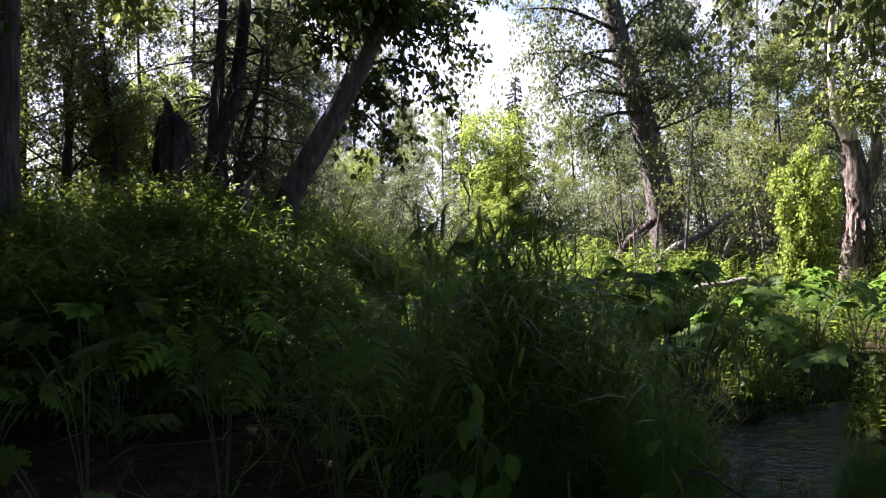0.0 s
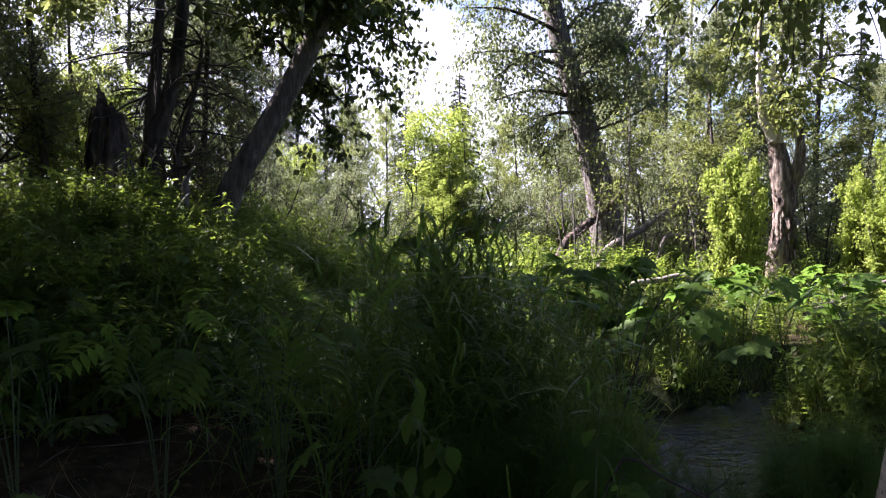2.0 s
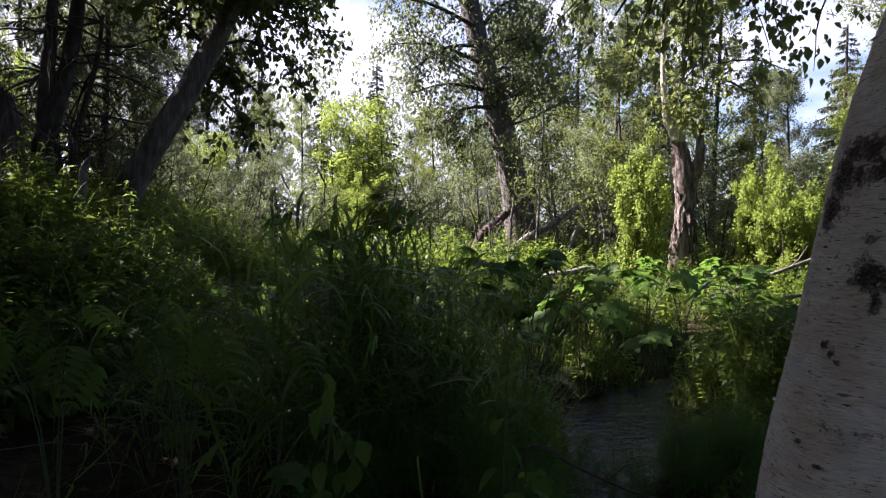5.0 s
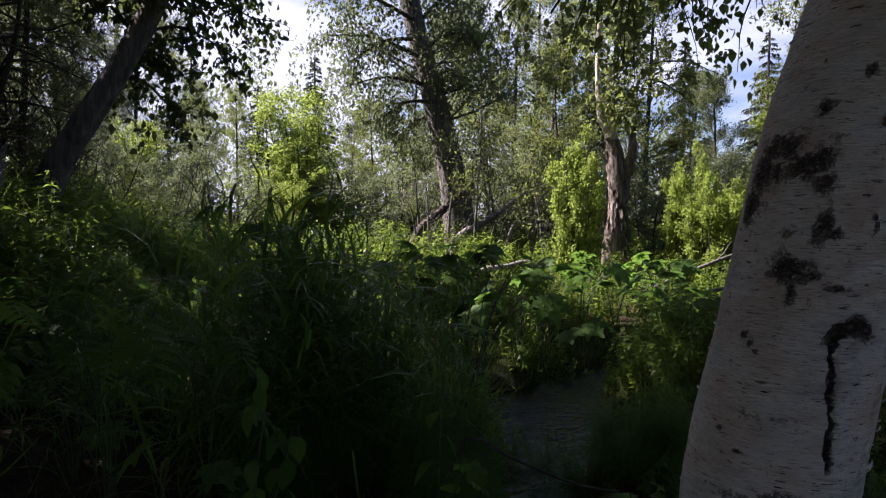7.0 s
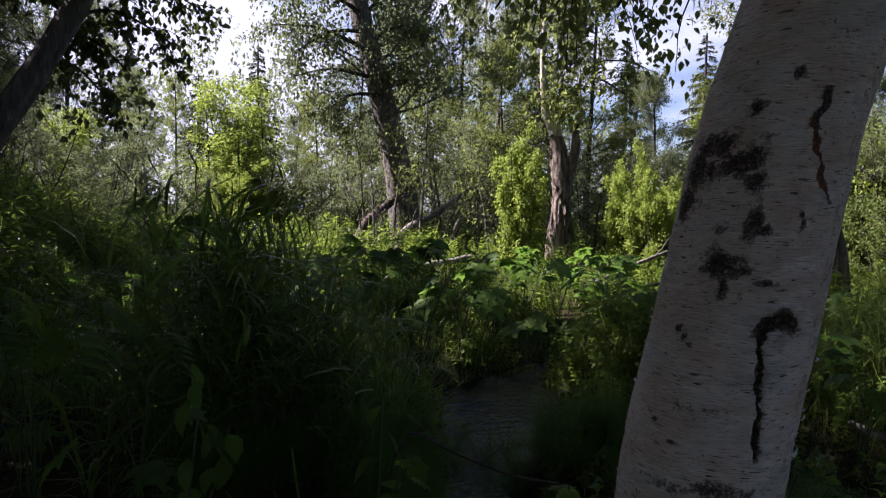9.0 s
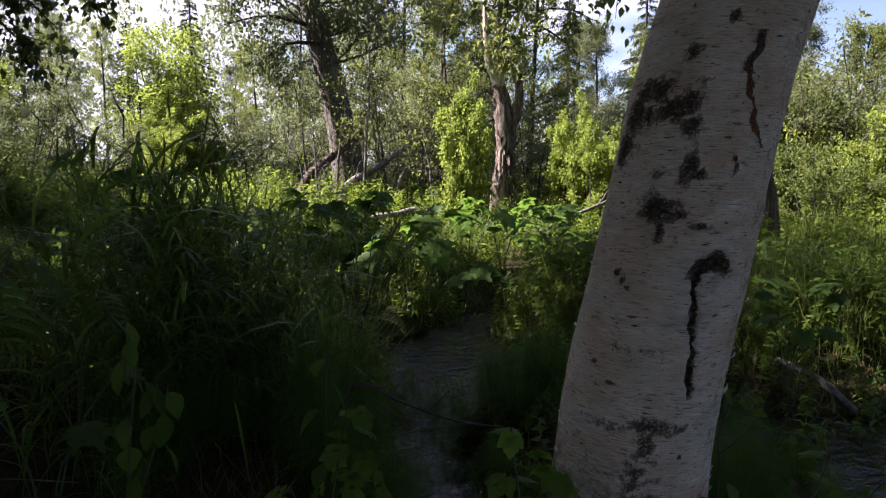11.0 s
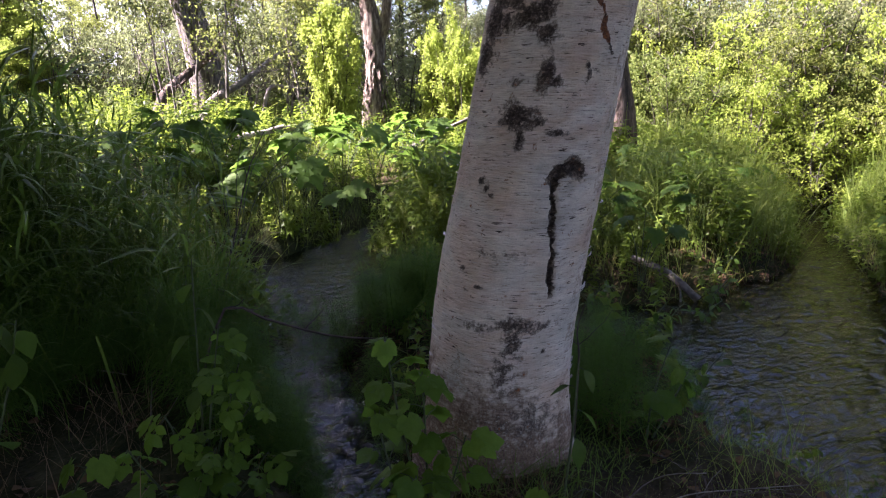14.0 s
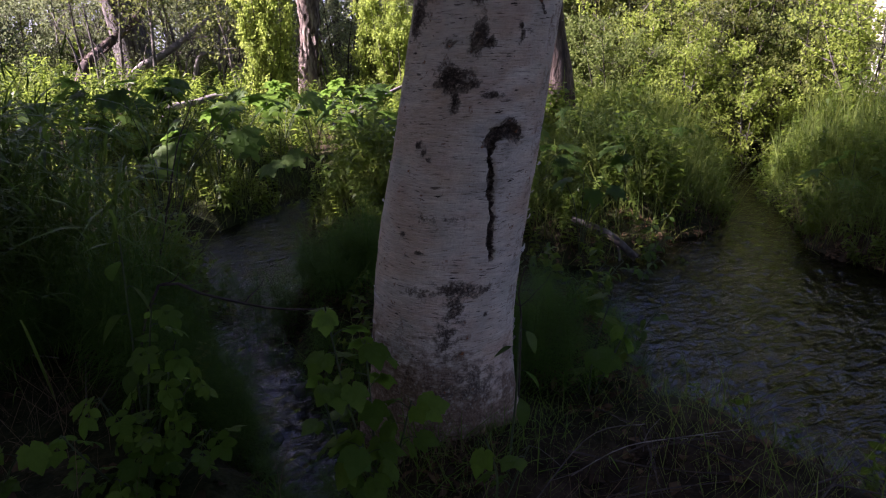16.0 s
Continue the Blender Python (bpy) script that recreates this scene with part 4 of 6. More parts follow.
foliage(lf, w, tips, 34, 0.14, 0.16)
rng.bit_generator.state = drawn
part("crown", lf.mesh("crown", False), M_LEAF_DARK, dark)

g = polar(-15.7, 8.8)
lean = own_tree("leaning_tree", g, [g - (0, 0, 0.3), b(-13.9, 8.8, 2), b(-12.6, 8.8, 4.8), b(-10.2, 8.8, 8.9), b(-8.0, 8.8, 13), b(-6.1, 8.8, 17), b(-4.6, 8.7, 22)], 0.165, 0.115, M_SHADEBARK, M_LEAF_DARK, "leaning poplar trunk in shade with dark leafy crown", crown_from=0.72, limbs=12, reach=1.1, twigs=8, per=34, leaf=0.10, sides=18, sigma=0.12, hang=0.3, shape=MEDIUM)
w, lf, tips = Quads(), Quads(), []
for az, d, el, az1, el1 in ((-7.5, 8.9, 13.5, -1.0, 12.5), (-6.6, 8.9, 16, 1.5, 15.0), (-8.4, 8.9, 12, -3.5, 9.5), (-6.0, 8.9, 17.5, 3.0, 18.5), (-7.8, 9.0, 13, -14, 16), (-7.0, 9.0, 15, -15, 19), (-9.5, 9.0, 10, -5.0, 7.5), (-6.5, 9.0, 16.5, -2.0, 19)):
    line = line_through(b(az, d, el) - g, b(0.55 * az + 0.45 * az1, d + 0.4, 0.5 * (el + el1) + 1.2) - g, b(az1, d + 0.7, el1) - g, n=9)
    tube(w, line, np.linspace(0.03, 0.006, 9), 6)
    for _ in range(15):
        k = rng.integers(2, 8)
        tw = limb_points(line[k], unit(line[k + 1] - line[k]) + rng.normal(0, 0.8, 3), rng.uniform(0.25, 0.75), 4, -0.7, 0.35)
        tube(w, tw, np.linspace(0.007, 0.002, 5), 4)
        tips.append(tw)
foliage(lf, w, tips, 26, 0.085, 0.07, MEDIUM, 0.8)
# unseen upper stem and crown, added to shade the far bank
drawn = rng.bit_generator.state
top = b(-4.6, 8.7, 22) - g
tube(w, line_through(top, top + (0.3, -0.3, 1.4), top + (0.8, -0.9, 3.6), n=9), np.linspace(0.09, 0.03, 9), 7)
tips = []
for _ in range(24):
    a = rng.uniform(0, 6.283)
    line = limb_points(top + (0.3, -0.3, 1.4) + np.array([0.5, -0.6, 2.2]) * rng.uniform(0.1, 1), (math.cos(a), math.sin(a), 0.25), rng.uniform(0.8, 1.7), 6, -0.2, 0.25)
    tube(w, line, np.linspace(0.022, 0.004, 7), 5)
    for _ in range(4):
        tips.append(limb_points(line[rng.integers(2, 7)], rng.normal(0, 1, 3), rng.uniform(0.4, 0.8), 4, -0.3, 0.3))
foliage(lf, w, tips, 24, 0.11, 0.12)
rng.bit_generator.state = drawn
part("limbwork", w.mesh("limbwork"), M_DARKBARK, lean)
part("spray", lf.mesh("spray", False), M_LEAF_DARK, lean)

# crown lies out of view, made tall and dense to shade the brook
g = polar(-33.8, 7.0)
own_tree("birch_tree", g, [g - (0, 0, 0.2), b(-33.8, 7, 5), b(-33.5, 7, 12), b(-33.2, 7, 20), b(-33, 7, 45), b(-33, 7, 60)], 0.13, 0.05, M_POPLAR, M_LEAF, "slim grey birch trunk at the wood's edge", crown_from=0.57, limbs=70, reach=2.5, twigs=8, per=40, leaf=0.12, sigma=0.14, hang=0.2)


def rotten_stump():
    g = polar(-22.0, 9.0)
    t = thing("tree_stump", g, "tall rotten broken stump with ragged dark bark", "stump")
    h = b(-22, 9, 10.6)[2] - g[2]
    na, nz = 30, 34
    a, z = np.meshgrid(np.linspace(0, 2 * math.pi, na, endpoint=False), np.linspace(-0.2, 1, nz))
    top = h * (0.88 + 0.12 * np.clip(np.cos(a - 3.3), -0.5, 1) + 0.02 * np.sin(5 * a) + 0.02 * np.sin(11 * a))
    zz = z * top
    r = 0.225 + 0.06 * np.exp(-np.clip(zz, 0, 9) * 2.5) - 0.10 * smooth((zz - h * 0.35) / (h * 0.65)) + 0.02 * np.sin(6 * a + zz * 2) + 0.012 * np.sin(13 * a - zz * 5) + rng.normal(0, 0.008, a.shape)
    v = np.stack([r * np.cos(a) - 0.03 * zz, r * np.sin(a), zz], -1).reshape(-1, 3)
    i, j = np.meshgrid(np.arange(nz - 1), np.arange(na), indexing="ij")
    k = (j + 1) % na
    q = np.stack([i * na + j, i * na + k, (i + 1) * na + k, (i + 1) * na + j], -1).reshape(-1, 4)
    part("trunk", quad_mesh("trunk", v, q), M_REDBARK_DARK, t)
    rag = Quads()
    strip = leaf_shape(1.0, [0.10, 0.13, 0.09, 0.11, 0.02], 0.5, 0.02)
    n = 34
    an = rng.normal(3.5, 0.75, n)
    zt = rng.uniform(0.45, 0.92, n) * h
    rr = 0.225 - 0.10 * smooth((zt - h * 0.35) / (h * 0.65)) + 0.02
    p = np.stack([rr * np.cos(an) - 0.03 * zt, rr * np.sin(an), zt], 1)
    m = turns(n, an - math.pi / 2, np.full(n, -1.5) + rng.normal(0, 0.12, n), rng.normal(0, 0.2, n)) * rng.uniform(0.2, 0.7, n)[:, None, None]
    stamp(rag, strip, np.concatenate([m, p[:, :, None]], 2))
    part("hanging_bark", rag.mesh("hanging_bark"), M_DARKBARK, t, "ragged black strips of hanging bark")


M_REDBARK_DARK = rough_material("rotten_bark", [(0.34, (0.022, 0.017, 0.015)), (0.5, (0.08, 0.062, 0.055)), (0.7, (0.22, 0.18, 0.165))], 7, (2, 2, 0.5), 1.0, 0.05)
rotten_stump()


def white_stub():
    g = polar(-17.1, 8.0)
    t = thing("broken_branch", g, "bleached white broken branch stub among plants", "branch")
    w = Quads()
    top = b(-17.0, 8.0, 4.4) - g
    tube(w, line_through((-0.12, 0, -0.1), top * (0.5, 0.5, 0.6), top + (0.0, 0, -0.12), top + (0.09, 0, 0.06), n=10), np.array([0.03, 0.032, 0.035, 0.038, 0.042, 0.04, 0.036, 0.026, 0.014, 0.004]), 8, 0.15)
    part("branch", w.mesh("branch"), M_DEAD, t)


white_stub()

g = polar(50.9, 8.0)
own_tree("spruce_tree", g, [g - (0, 0, 0.2), b(51.0, 8, -3.6), b(50.7, 8, -1), b(50.3, 8, 3), b(50.2, 8, 10), b(50.2, 8, 30), b(50.2, 8, 52)], 0.245, 0.08, M_REDBARK, M_NEEDLE, "stout red-brown trunk, side in sun", crown_from=0.82, limbs=16, reach=1.8, twigs=6, per=24, leaf=0.06, sides=20, wobble=0.05)

for az, d, r, lean in ((67.5, 14.0, 0.13, 0.1), (73.8, 9.0, 0.15, 0.5), (72.3, 16, 0.1, -0.2), (24, 20, 0.09, 0.2), (-9.5, 21, 0.09, 0.1), (47, 15, 0.1, 0.1)):
    g = polar(az, d)
    wood, leaves = grow_tree(straight(5.0 if az > 60 else 9.0 + r * 10, (lean, 0.2), 12), r, 0.03, 0.35, 26, 1.6, 6, 66, 0.056, hang=0.4)
    tree_thing("birch_tree", g, wood, leaves, M_WHITE, M_LEAF, "slender white-barked birch at the meadow's edge", group="birches")


# fallen and leaning dead wood ------------------------------------------------
def dead_log(pts, r0, r1, label, twigs=0, mat=None, sag=0.0, name="fallen_log"):
    pts = np.array(pts, float)
    base = Vector(pts[0])
    t = thing(name, base, label, "log")
    w = Quads()
    line = line_through(*(pts - pts[0]), n=16)
    tube(w, line, np.linspace(r0, r1, 16), 10, 0.07)
    for _ in range(twigs):
        k = rng.integers(3, 15)
        d = limb_points(line[k], rng.normal(0, 1, 3) + (0, 0, 0.5), rng.uniform(0.2, 0.8), 5, 0, 0.5)
        sprig = Quads()
        tube(sprig, d, np.linspace(0.35 * r1 + 0.003, 0.003, 6), 5)
        part("snapped_twig", sprig.mesh("snapped_twig"), mat or M_DEAD, t)
    part("log", w.mesh("log"), mat or M_DEAD, t)


M_GREYLOG = rough_material("weathered_log", [(0.34, (0.06, 0.052, 0.044)), (0.5, (0.16, 0.142, 0.124)), (0.7, (0.33, 0.305, 0.27))], 8, (1, 1, 1), 0.7, 0.02)
BANK_LOG = [(3.93, 2.22, -0.13), (3.86, 2.42, 0.02), (3.80, 2.66, 0.08)]


def grounded(az, d):
    return polar(az, d)


dead_log([grounded(13.6, 12.6) - (0, 0, .05), b(14.4, 12.8, -1.5), b(16.2, 13.2, 0.2), b(17.9, 13.3, 1.6), b(19.3, 13.4, 3.0)], 0.10, 0.06, "brown dead limb propped against the poplar", 7, M_REDBARK)
dead_log([grounded(16.9, 12.0), b(17.9, 12.2, -1.9), b(19.6, 12.4, -0.8), b(21, 12.6, 0.1), b(22.8, 12.8, 1.5), b(24.3, 13.0, 2.4)], 0.085, 0.035, "long grey dead trunk leaning over the meadow", 14, M_GREYLOG)
dead_log([grounded(19.4, 8.9), b(19.9, 9, -4.8), b(22, 9.1, -4.3), b(24.2, 9.2, -4.0), grounded(26, 9.4)], 0.05, 0.03, "grey fallen log lying among meadow plants", 3, M_GREYLOG)
dead_log([b(32.6, 7.9, -6.6), b(36.2, 8.3, -4.6), b(40.2, 8.8, -2.7)], 0.030, 0.018, "bleached fallen pole slanting over grass", 4)
dead_log([b(34.9, 7.4, -7.2), b(37.4, 7.6, -6.1), b(40.6, 7.9, -5.1)], 0.026, 0.016, "bleached fallen pole lying low in grass", 3)
dead_log(BANK_LOG, 0.026, 0.02, "short grey log on the muddy bank", 2)
dead_log([grounded(21.6, 12.0), b(22.4, 12.1, -1.0), b(23.6, 12.2, -0.6), b(25.0, 12.3, -1.3), grounded(26.2, 12.3)], 0.035, 0.025, "bent grey dead limb arching over the thicket", 6, M_GREYLOG, name="dead_branch")
dead_log([grounded(25.8, 12.0), b(25.6, 12.0, -2.6), b(25.3, 12.0, -1.5)], 0.085, 0.07, "short broken grey stump beside a sunlit bush", 2, M_GREYLOG, name="broken_stump")
for az, el, az1, el1 in ((14.6, -2.2, 12.8, 1.8), (15.4, -2.5, 15.0, 3.0), (16.8, -2.4, 14.9, 0.9), (22.6, -2.5, 21.6, 1.2), (24.0, -2.6, 25.0, 1.6), (21.0, -2.4, 22.6, -0.2)):
    foot = grounded(az, 12.2)
    dead_log([foot, b(0.6 * az + 0.4 * az1, 12.2, 0.5 * (el + el1) + rng.normal(0, 0.3)), b(az1, 12.3, el1)], 0.022, 0.008, "thin bare dead branch in the thicket", 9, M_DEAD, name="dead_branch")
for az, d, h, ln in ((19.2, 12.0, 3.2, 0.1), (21.5, 12.8, 2.6, -0.3), (16.6, 12.4, 2.8, 0.25), (14.9, 13, 2.6, -0.2), (23.5, 12.5, 2.2, 0.3), (25.5, 11.6, 2.0, -0.3)):
    g = polar(az, d)
    wood, leaves = grow_tree(straight(h, (ln, 0.1), 10, 0.08), 0.035, 0.01, 0.3, 12, 0.8, 4, 12, 0.05, up=0.8)
    tree_thing("sapling", g, wood, leaves, M_DEAD, M_LEAF, "thin half-bare sapling with pale stem", group="saplings")


# bushes, birches and spruces that repeat -------------------------------------
def bush_kind(h, spread, stems, per, leaf, leafmat, label, name="bush", hang=0.0, lean=0.5):
    wood, leaves, lines = Quads(), Quads(), []
    for _ in range(stems):
        a, o = rng.uniform(0, 6.283), rng.uniform(0, 0.25) * spread
        line = limb_points((o * math.cos(a), o * math.sin(a), -0.1), (lean * spread / h * math.cos(a), lean * spread / h * math.sin(a), 1), h * rng.uniform(0.6, 1.03), 7, 0.5, 0.15)
        tube(wood, line, np.linspace(0.008 * h, 0.003, 8), 5)
        for _ in range(12):
            c = rng.uniform(0.10 if lean == 0.5 else 0.02, 1.0) * 6.99
            j = int(c)
            p = line[j] + (line[j + 1] - line[j]) * (c - j)
            a2 = rng.uniform(0, 6.283)
            tw = limb_points(p, (math.cos(a2), math.sin(a2), 0.5), spread * rng.uniform(0.15, 0.5) * (1.1 - 0.6 * c / 7 if lean == 0.5 else 1.35 - 1.05 * c / 7), 4, 0.3 - hang, 0.3)
            tube(wood, tw, np.linspace(0.006, 0.002, 5), 3)
            lines.append(tw)
    foliage(leaves, wood, lines, per, leaf, 0.026 + 0.012 * h, SIMPLE, 0.5 if lean == 0.5 else 0.1, 0.4)
    t = thing(name, (0, 0, -60), label, "bush")
    part("wood", wood.mesh("wood"), M_DARKBARK, t)
    part("crown", leaves.mesh("crown", False), leafmat, t)
    return t


def put(kind, places, first=True):
    """Stands the kind at its first place and copies it to the rest: x, y, scale (and height)."""
    for k, (x, y, s, *hs) in enumerate(places):
        m = Matrix.LocRotScale((x, y, float(ground_z(x, y)) - 0.03), Euler((0, 0, rng.uniform(0, 6.283))), None)
        ob = kind if k == 0 else copy_thing(kind, m)
        ob.matrix_basis = m @ Matrix.Diagonal((s, s, s * (hs[0] if hs else 1), 1))


def P(az, d):
    return tuple(polar(az, d)[:2])


sunny = bush_kind(2.4, 1.1, 12, 105, 0.055, M_LEAF_SUN, "bright yellow-green young bush in full sun", "bush", -0.3, 0.3)
put(sunny, [(*P(27.8, 10.2), 0.66, 1.65), (*P(36.6, 10.4), 0.62, 1.6), (*P(38.6, 10.0), 0.6, 1.3), (*P(41.0, 10.6), 0.7, 1.25), (*P(-1.8, 9.6), 0.40)])
tall = bush_kind(3.8, 2.2, 22, 100, 0.060, M_LEAF_SUN, "tall bright green sunlit bush with dense leaves", "bush", 0.0, 0.22)
put(tall, [(*P(4.6, 17.0), 1.15, 1.0), (*P(44, 14), 0.9), (*P(-27.5, 14.5), 0.8), (*P(-23.5, 16), 1.0), (*P(-35.5, 14), 1.0), (*P(-7.5, 18), 0.7)])
for az, d, k, turn in ((5.6, 16.2, 0.62, 70), (3.3, 16.4, 0.58, 200), (4.5, 15.6, 0.5, 310)):     # companions that thicken the bright bush
    x, y = P(az, d)
    m = pose(x, y, float(ground_z(x, y)) - 0.03, 0, 0, turn)
    copy_thing(tall, m).matrix_basis = m @ Matrix.Diagonal((1.1 * k, 1.1 * k, 1.0 * k, 1))
scrub = bush_kind(2.6, 2.4, 13, 72, 0.042, M_LEAF_GREY, "open twiggy willow scrub with small leaves", "bush", 0.2)
put(scrub, [(*P(a, d), s) for a, d, s in ((12.2, 15.5, 1.0), (15, 17, 1.1), (20.5, 15.5, 1.15), (23, 14.5, 1.0), (25.5, 16, 1.2), (33.3, 13.5, 1.0), (8.5, 16.5, 0.9), (-1.5, 16.5, 0.9), (-7, 15, 0.9), (-12, 14, 0.9), (47, 12, 1.1), (53.5, 11.5, 1.05), (56.5, 11, 0.95), (60, 11.5, 1.1), (63.5, 10.5, 1.0), (67, 11.5, 1.1), (71, 11, 1.0), (76, 12, 1.2))])
right = bush_kind(1.8, 2.0, 16, 90, 0.044, M_LEAF_MID, "rounded leafy shrub in sun beyond the brook", "bush", 0.3)
put(right, [(*P(a, d), s) for a, d, s in ((56, 9.6, 0.8), (63.5, 9.4, 0.75), (72, 10, 0.9), (54, 10.4, 1.0), (48.5, 10, 0.6), (66, 10.2, 1.1), (52.8, 12, 1.5))])
hazel = bush_kind(2.0, 1.8, 15, 120, 0.036, M_LEAF, "dense small-leaved shrub in sun beyond the brook", "bush", 0.2)
put(hazel, [(*P(a, d), s) for a, d, s in ((59.5, 9.6, 0.85), (69, 9.6, 0.8), (77, 9.5, 1.0), (57.6, 11, 1.2), (62.5, 11, 1.25), (75, 11, 1.2))])

twiggy = bush_kind(2.2, 2.4, 14, 66, 0.045, M_LEAF_SUN, "half-bare pale-stemmed shrub among leafy bushes", "bush", 0.1)
for child in twiggy.children:
    if child.data.materials[0] == M_DARKBARK:
        child.data.materials[0] = M_POPLAR
put(twiggy, [(*P(a, d), s) for a, d, s in ((61, 9.0, 0.7), (66, 9.2, 0.75), (58, 10.5, 1.1), (64.5, 10.8, 1.2), (74, 9.2, 0.9))])

mid_a = tree_thing("birch_tree", (0, 0, -60), *grow_tree(straight(9.0, (0.3, 0.2), 12), 0.10, 0.02, 0.12, 52, 1.7, 7, 62, 0.050, hang=0.5, sigma=0.085), M_DARKBARK, M_LEAF, "young birch with light small leaves", group="wood edge")
mid_b = tree_thing("willow_tree", (0, 0, -60), *grow_tree(straight(7.5, (-0.4, 0.3), 12, 0.05), 0.09, 0.02, 0.10, 50, 1.8, 7, 62, 0.052, hang=0.2, sigma=0.09), M_DARKBARK, M_LEAF_GREY, "grey-green willow at the wood's edge", group="wood edge")
mid_c = tree_thing("alder_tree", (0, 0, -60), *grow_tree(straight(6.5, (0.5, -0.2), 12, 0.05), 0.08, 0.02, 0.06, 52, 1.9, 7, 62, 0.062, hang=0.1, sigma=0.10), M_DARKBARK, M_LEAF, "full leafy alder at the wood's edge", group="wood edge")
spots = {0: [], 1: [], 2: []}
for az, d, s, k in ((-36.5, 12, 1.0, 0), (-30, 12.5, 0.95, 1), (-33, 15, 1.3, 2), (-26.5, 13.0, 0.9, 1), (-35, 19, 1.3, 1), (-24, 15, 0.8, 2), (-21, 17, 0.8, 0), (-15.6, 11.6, 0.72, 1), (-12.8, 12.2, 0.55, 1), (-18.5, 12.0, 0.8, 1), (-17, 19, 0.85, 1), (-8.5, 20, 0.85, 1), (-5.5, 22, 0.8, 0), (-2.5, 24, 0.7, 1), (-11.5, 22, 0.95, 2), (-0.5, 27, 0.65, 0),
                    (8.5, 26, 0.65, 1), (11, 23, 0.75, 2), (14, 24, 0.9, 1), (20.5, 20, 1.0, 1), (22.3, 19, 0.85, 0), (24.8, 18, 0.9, 1), (26.8, 17, 0.8, 2), (30, 18, 0.95, 1), (33, 19, 0.95, 0), (36, 19, 0.75, 2), (39, 17, 0.6, 1), (42, 18, 0.65, 2), (45, 16.5, 0.6, 0), (49, 18, 0.65, 2), (53, 15, 0.55, 1), (56.5, 14.5, 0.55, 2), (60, 15.5, 0.5, 0),
                    (63, 14, 0.6, 2), (66, 15.5, 0.6, 1), (69.5, 14, 0.65, 2), (71.5, 11.5, 0.78, 0), (77, 14, 0.8, 2), (82, 13, 0.9, 1), (88, 12, 1.0, 2), (96, 11, 1.1, 0), (17.5, 26, 1.0, 0), (28.5, 22, 1.0, 0), (-15, 24, 1.0, 0)):
    spots[k].append((*P(az, d), s))
for k, kind in enumerate((mid_a, mid_b, mid_c)):
    put(kind, spots[k])

sp = spruce((0, 0, -60), 9.0)
put(sp, [(*P(az, d), s) for az, d, s in ((5.6, 34, 1.0), (-17.5, 13.5, 0.8), (74.5, 12, 0.55), (78, 13, 0.9), (29, 25, 0.9), (36, 26, 0.85), (-4, 33, 0.9), (1, 38, 0.9), (16, 30, 0.9), (42, 24, 0.8), (58, 22, 0.55), (68, 20, 0.6))])

# trees added out of view, off to the side and behind, to shade the brook
for kind, places in ((mid_a, [(9, -5, 1.3)]), (mid_c, [(-4.6, 1.0, 0.95), (-6.6, 0.2, 1.25), (-6.8, 3.6, 1.1), (0.2, -4.4, 1.3), (6.2, -4.4, 1.3), (-6.6, 7.0, 0.8), (-8.4, 9.0, 1.0)]), (mid_b, [(-2.4, -3.4, 1.2), (-6.4, -2.2, 1.2)])):
    for x, y, s in places:
        put(copy_thing(kind, pose(0, 0, 0)), [(x, y, s)])

# unseen tall poplars, added so that their crowns shade the near bank
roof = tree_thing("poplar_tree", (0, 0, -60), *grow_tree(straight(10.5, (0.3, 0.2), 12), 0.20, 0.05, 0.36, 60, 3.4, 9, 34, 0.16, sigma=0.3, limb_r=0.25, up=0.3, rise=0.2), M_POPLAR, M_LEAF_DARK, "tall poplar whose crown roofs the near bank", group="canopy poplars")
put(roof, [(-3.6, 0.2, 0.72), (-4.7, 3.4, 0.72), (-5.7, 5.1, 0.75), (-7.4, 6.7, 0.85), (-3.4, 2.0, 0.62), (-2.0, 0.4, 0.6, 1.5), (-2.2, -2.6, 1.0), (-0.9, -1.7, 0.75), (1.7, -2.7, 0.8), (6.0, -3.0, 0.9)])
# one more unseen tree, leaning out, added to dim the slope and bank
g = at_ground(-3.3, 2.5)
own_tree("leaning_tree", g, [g - (0, 0, 0.2), (-3.0, 2.55, 1.6), (-2.4, 2.8, 3.3), (-1.7, 3.2, 4.3), (-0.9, 3.4, 4.9), (0.3, 3.3, 5.1)], 0.16, 0.05, M_POPLAR, M_LEAF_DARK, "unseen leaning poplar added to shade the near bank", crown_from=0.5, limbs=64, reach=2.1, twigs=8, per=32, leaf=0.13, sigma=0.22, up=0.05, rise=0.0)

# the woods far off, all round
far = Quads()
for n, lo, hi, size in ((70000, -45, 100, 0.30), (12000, 100, 315, 0.75)):
    az = np.radians(rng.uniform(lo, hi, n))
    top = 9.5 + 2.5 * np.sin(az * 7) + 2.0 * np.sin(az * 17 + 1) + 1.6 * np.sin(az * 41 + 2) + 1.4 * np.sin(az * 97) + 0.9 * np.sin(az * 211)
    rad = rng.uniform(42, 66, n)
    leaf_cloud(far, np.stack([rad * np.sin(az), rad * np.cos(az), 0.2 + rng.uniform(0, 1, n) ** 0.8 * top], 1), size, SIMPLE, 0.5)
structure("far_woods", far.mesh("far_woods", False), M_LEAF_GREY, "distant mixed woodland closing the clearing", "woods", "stuff")


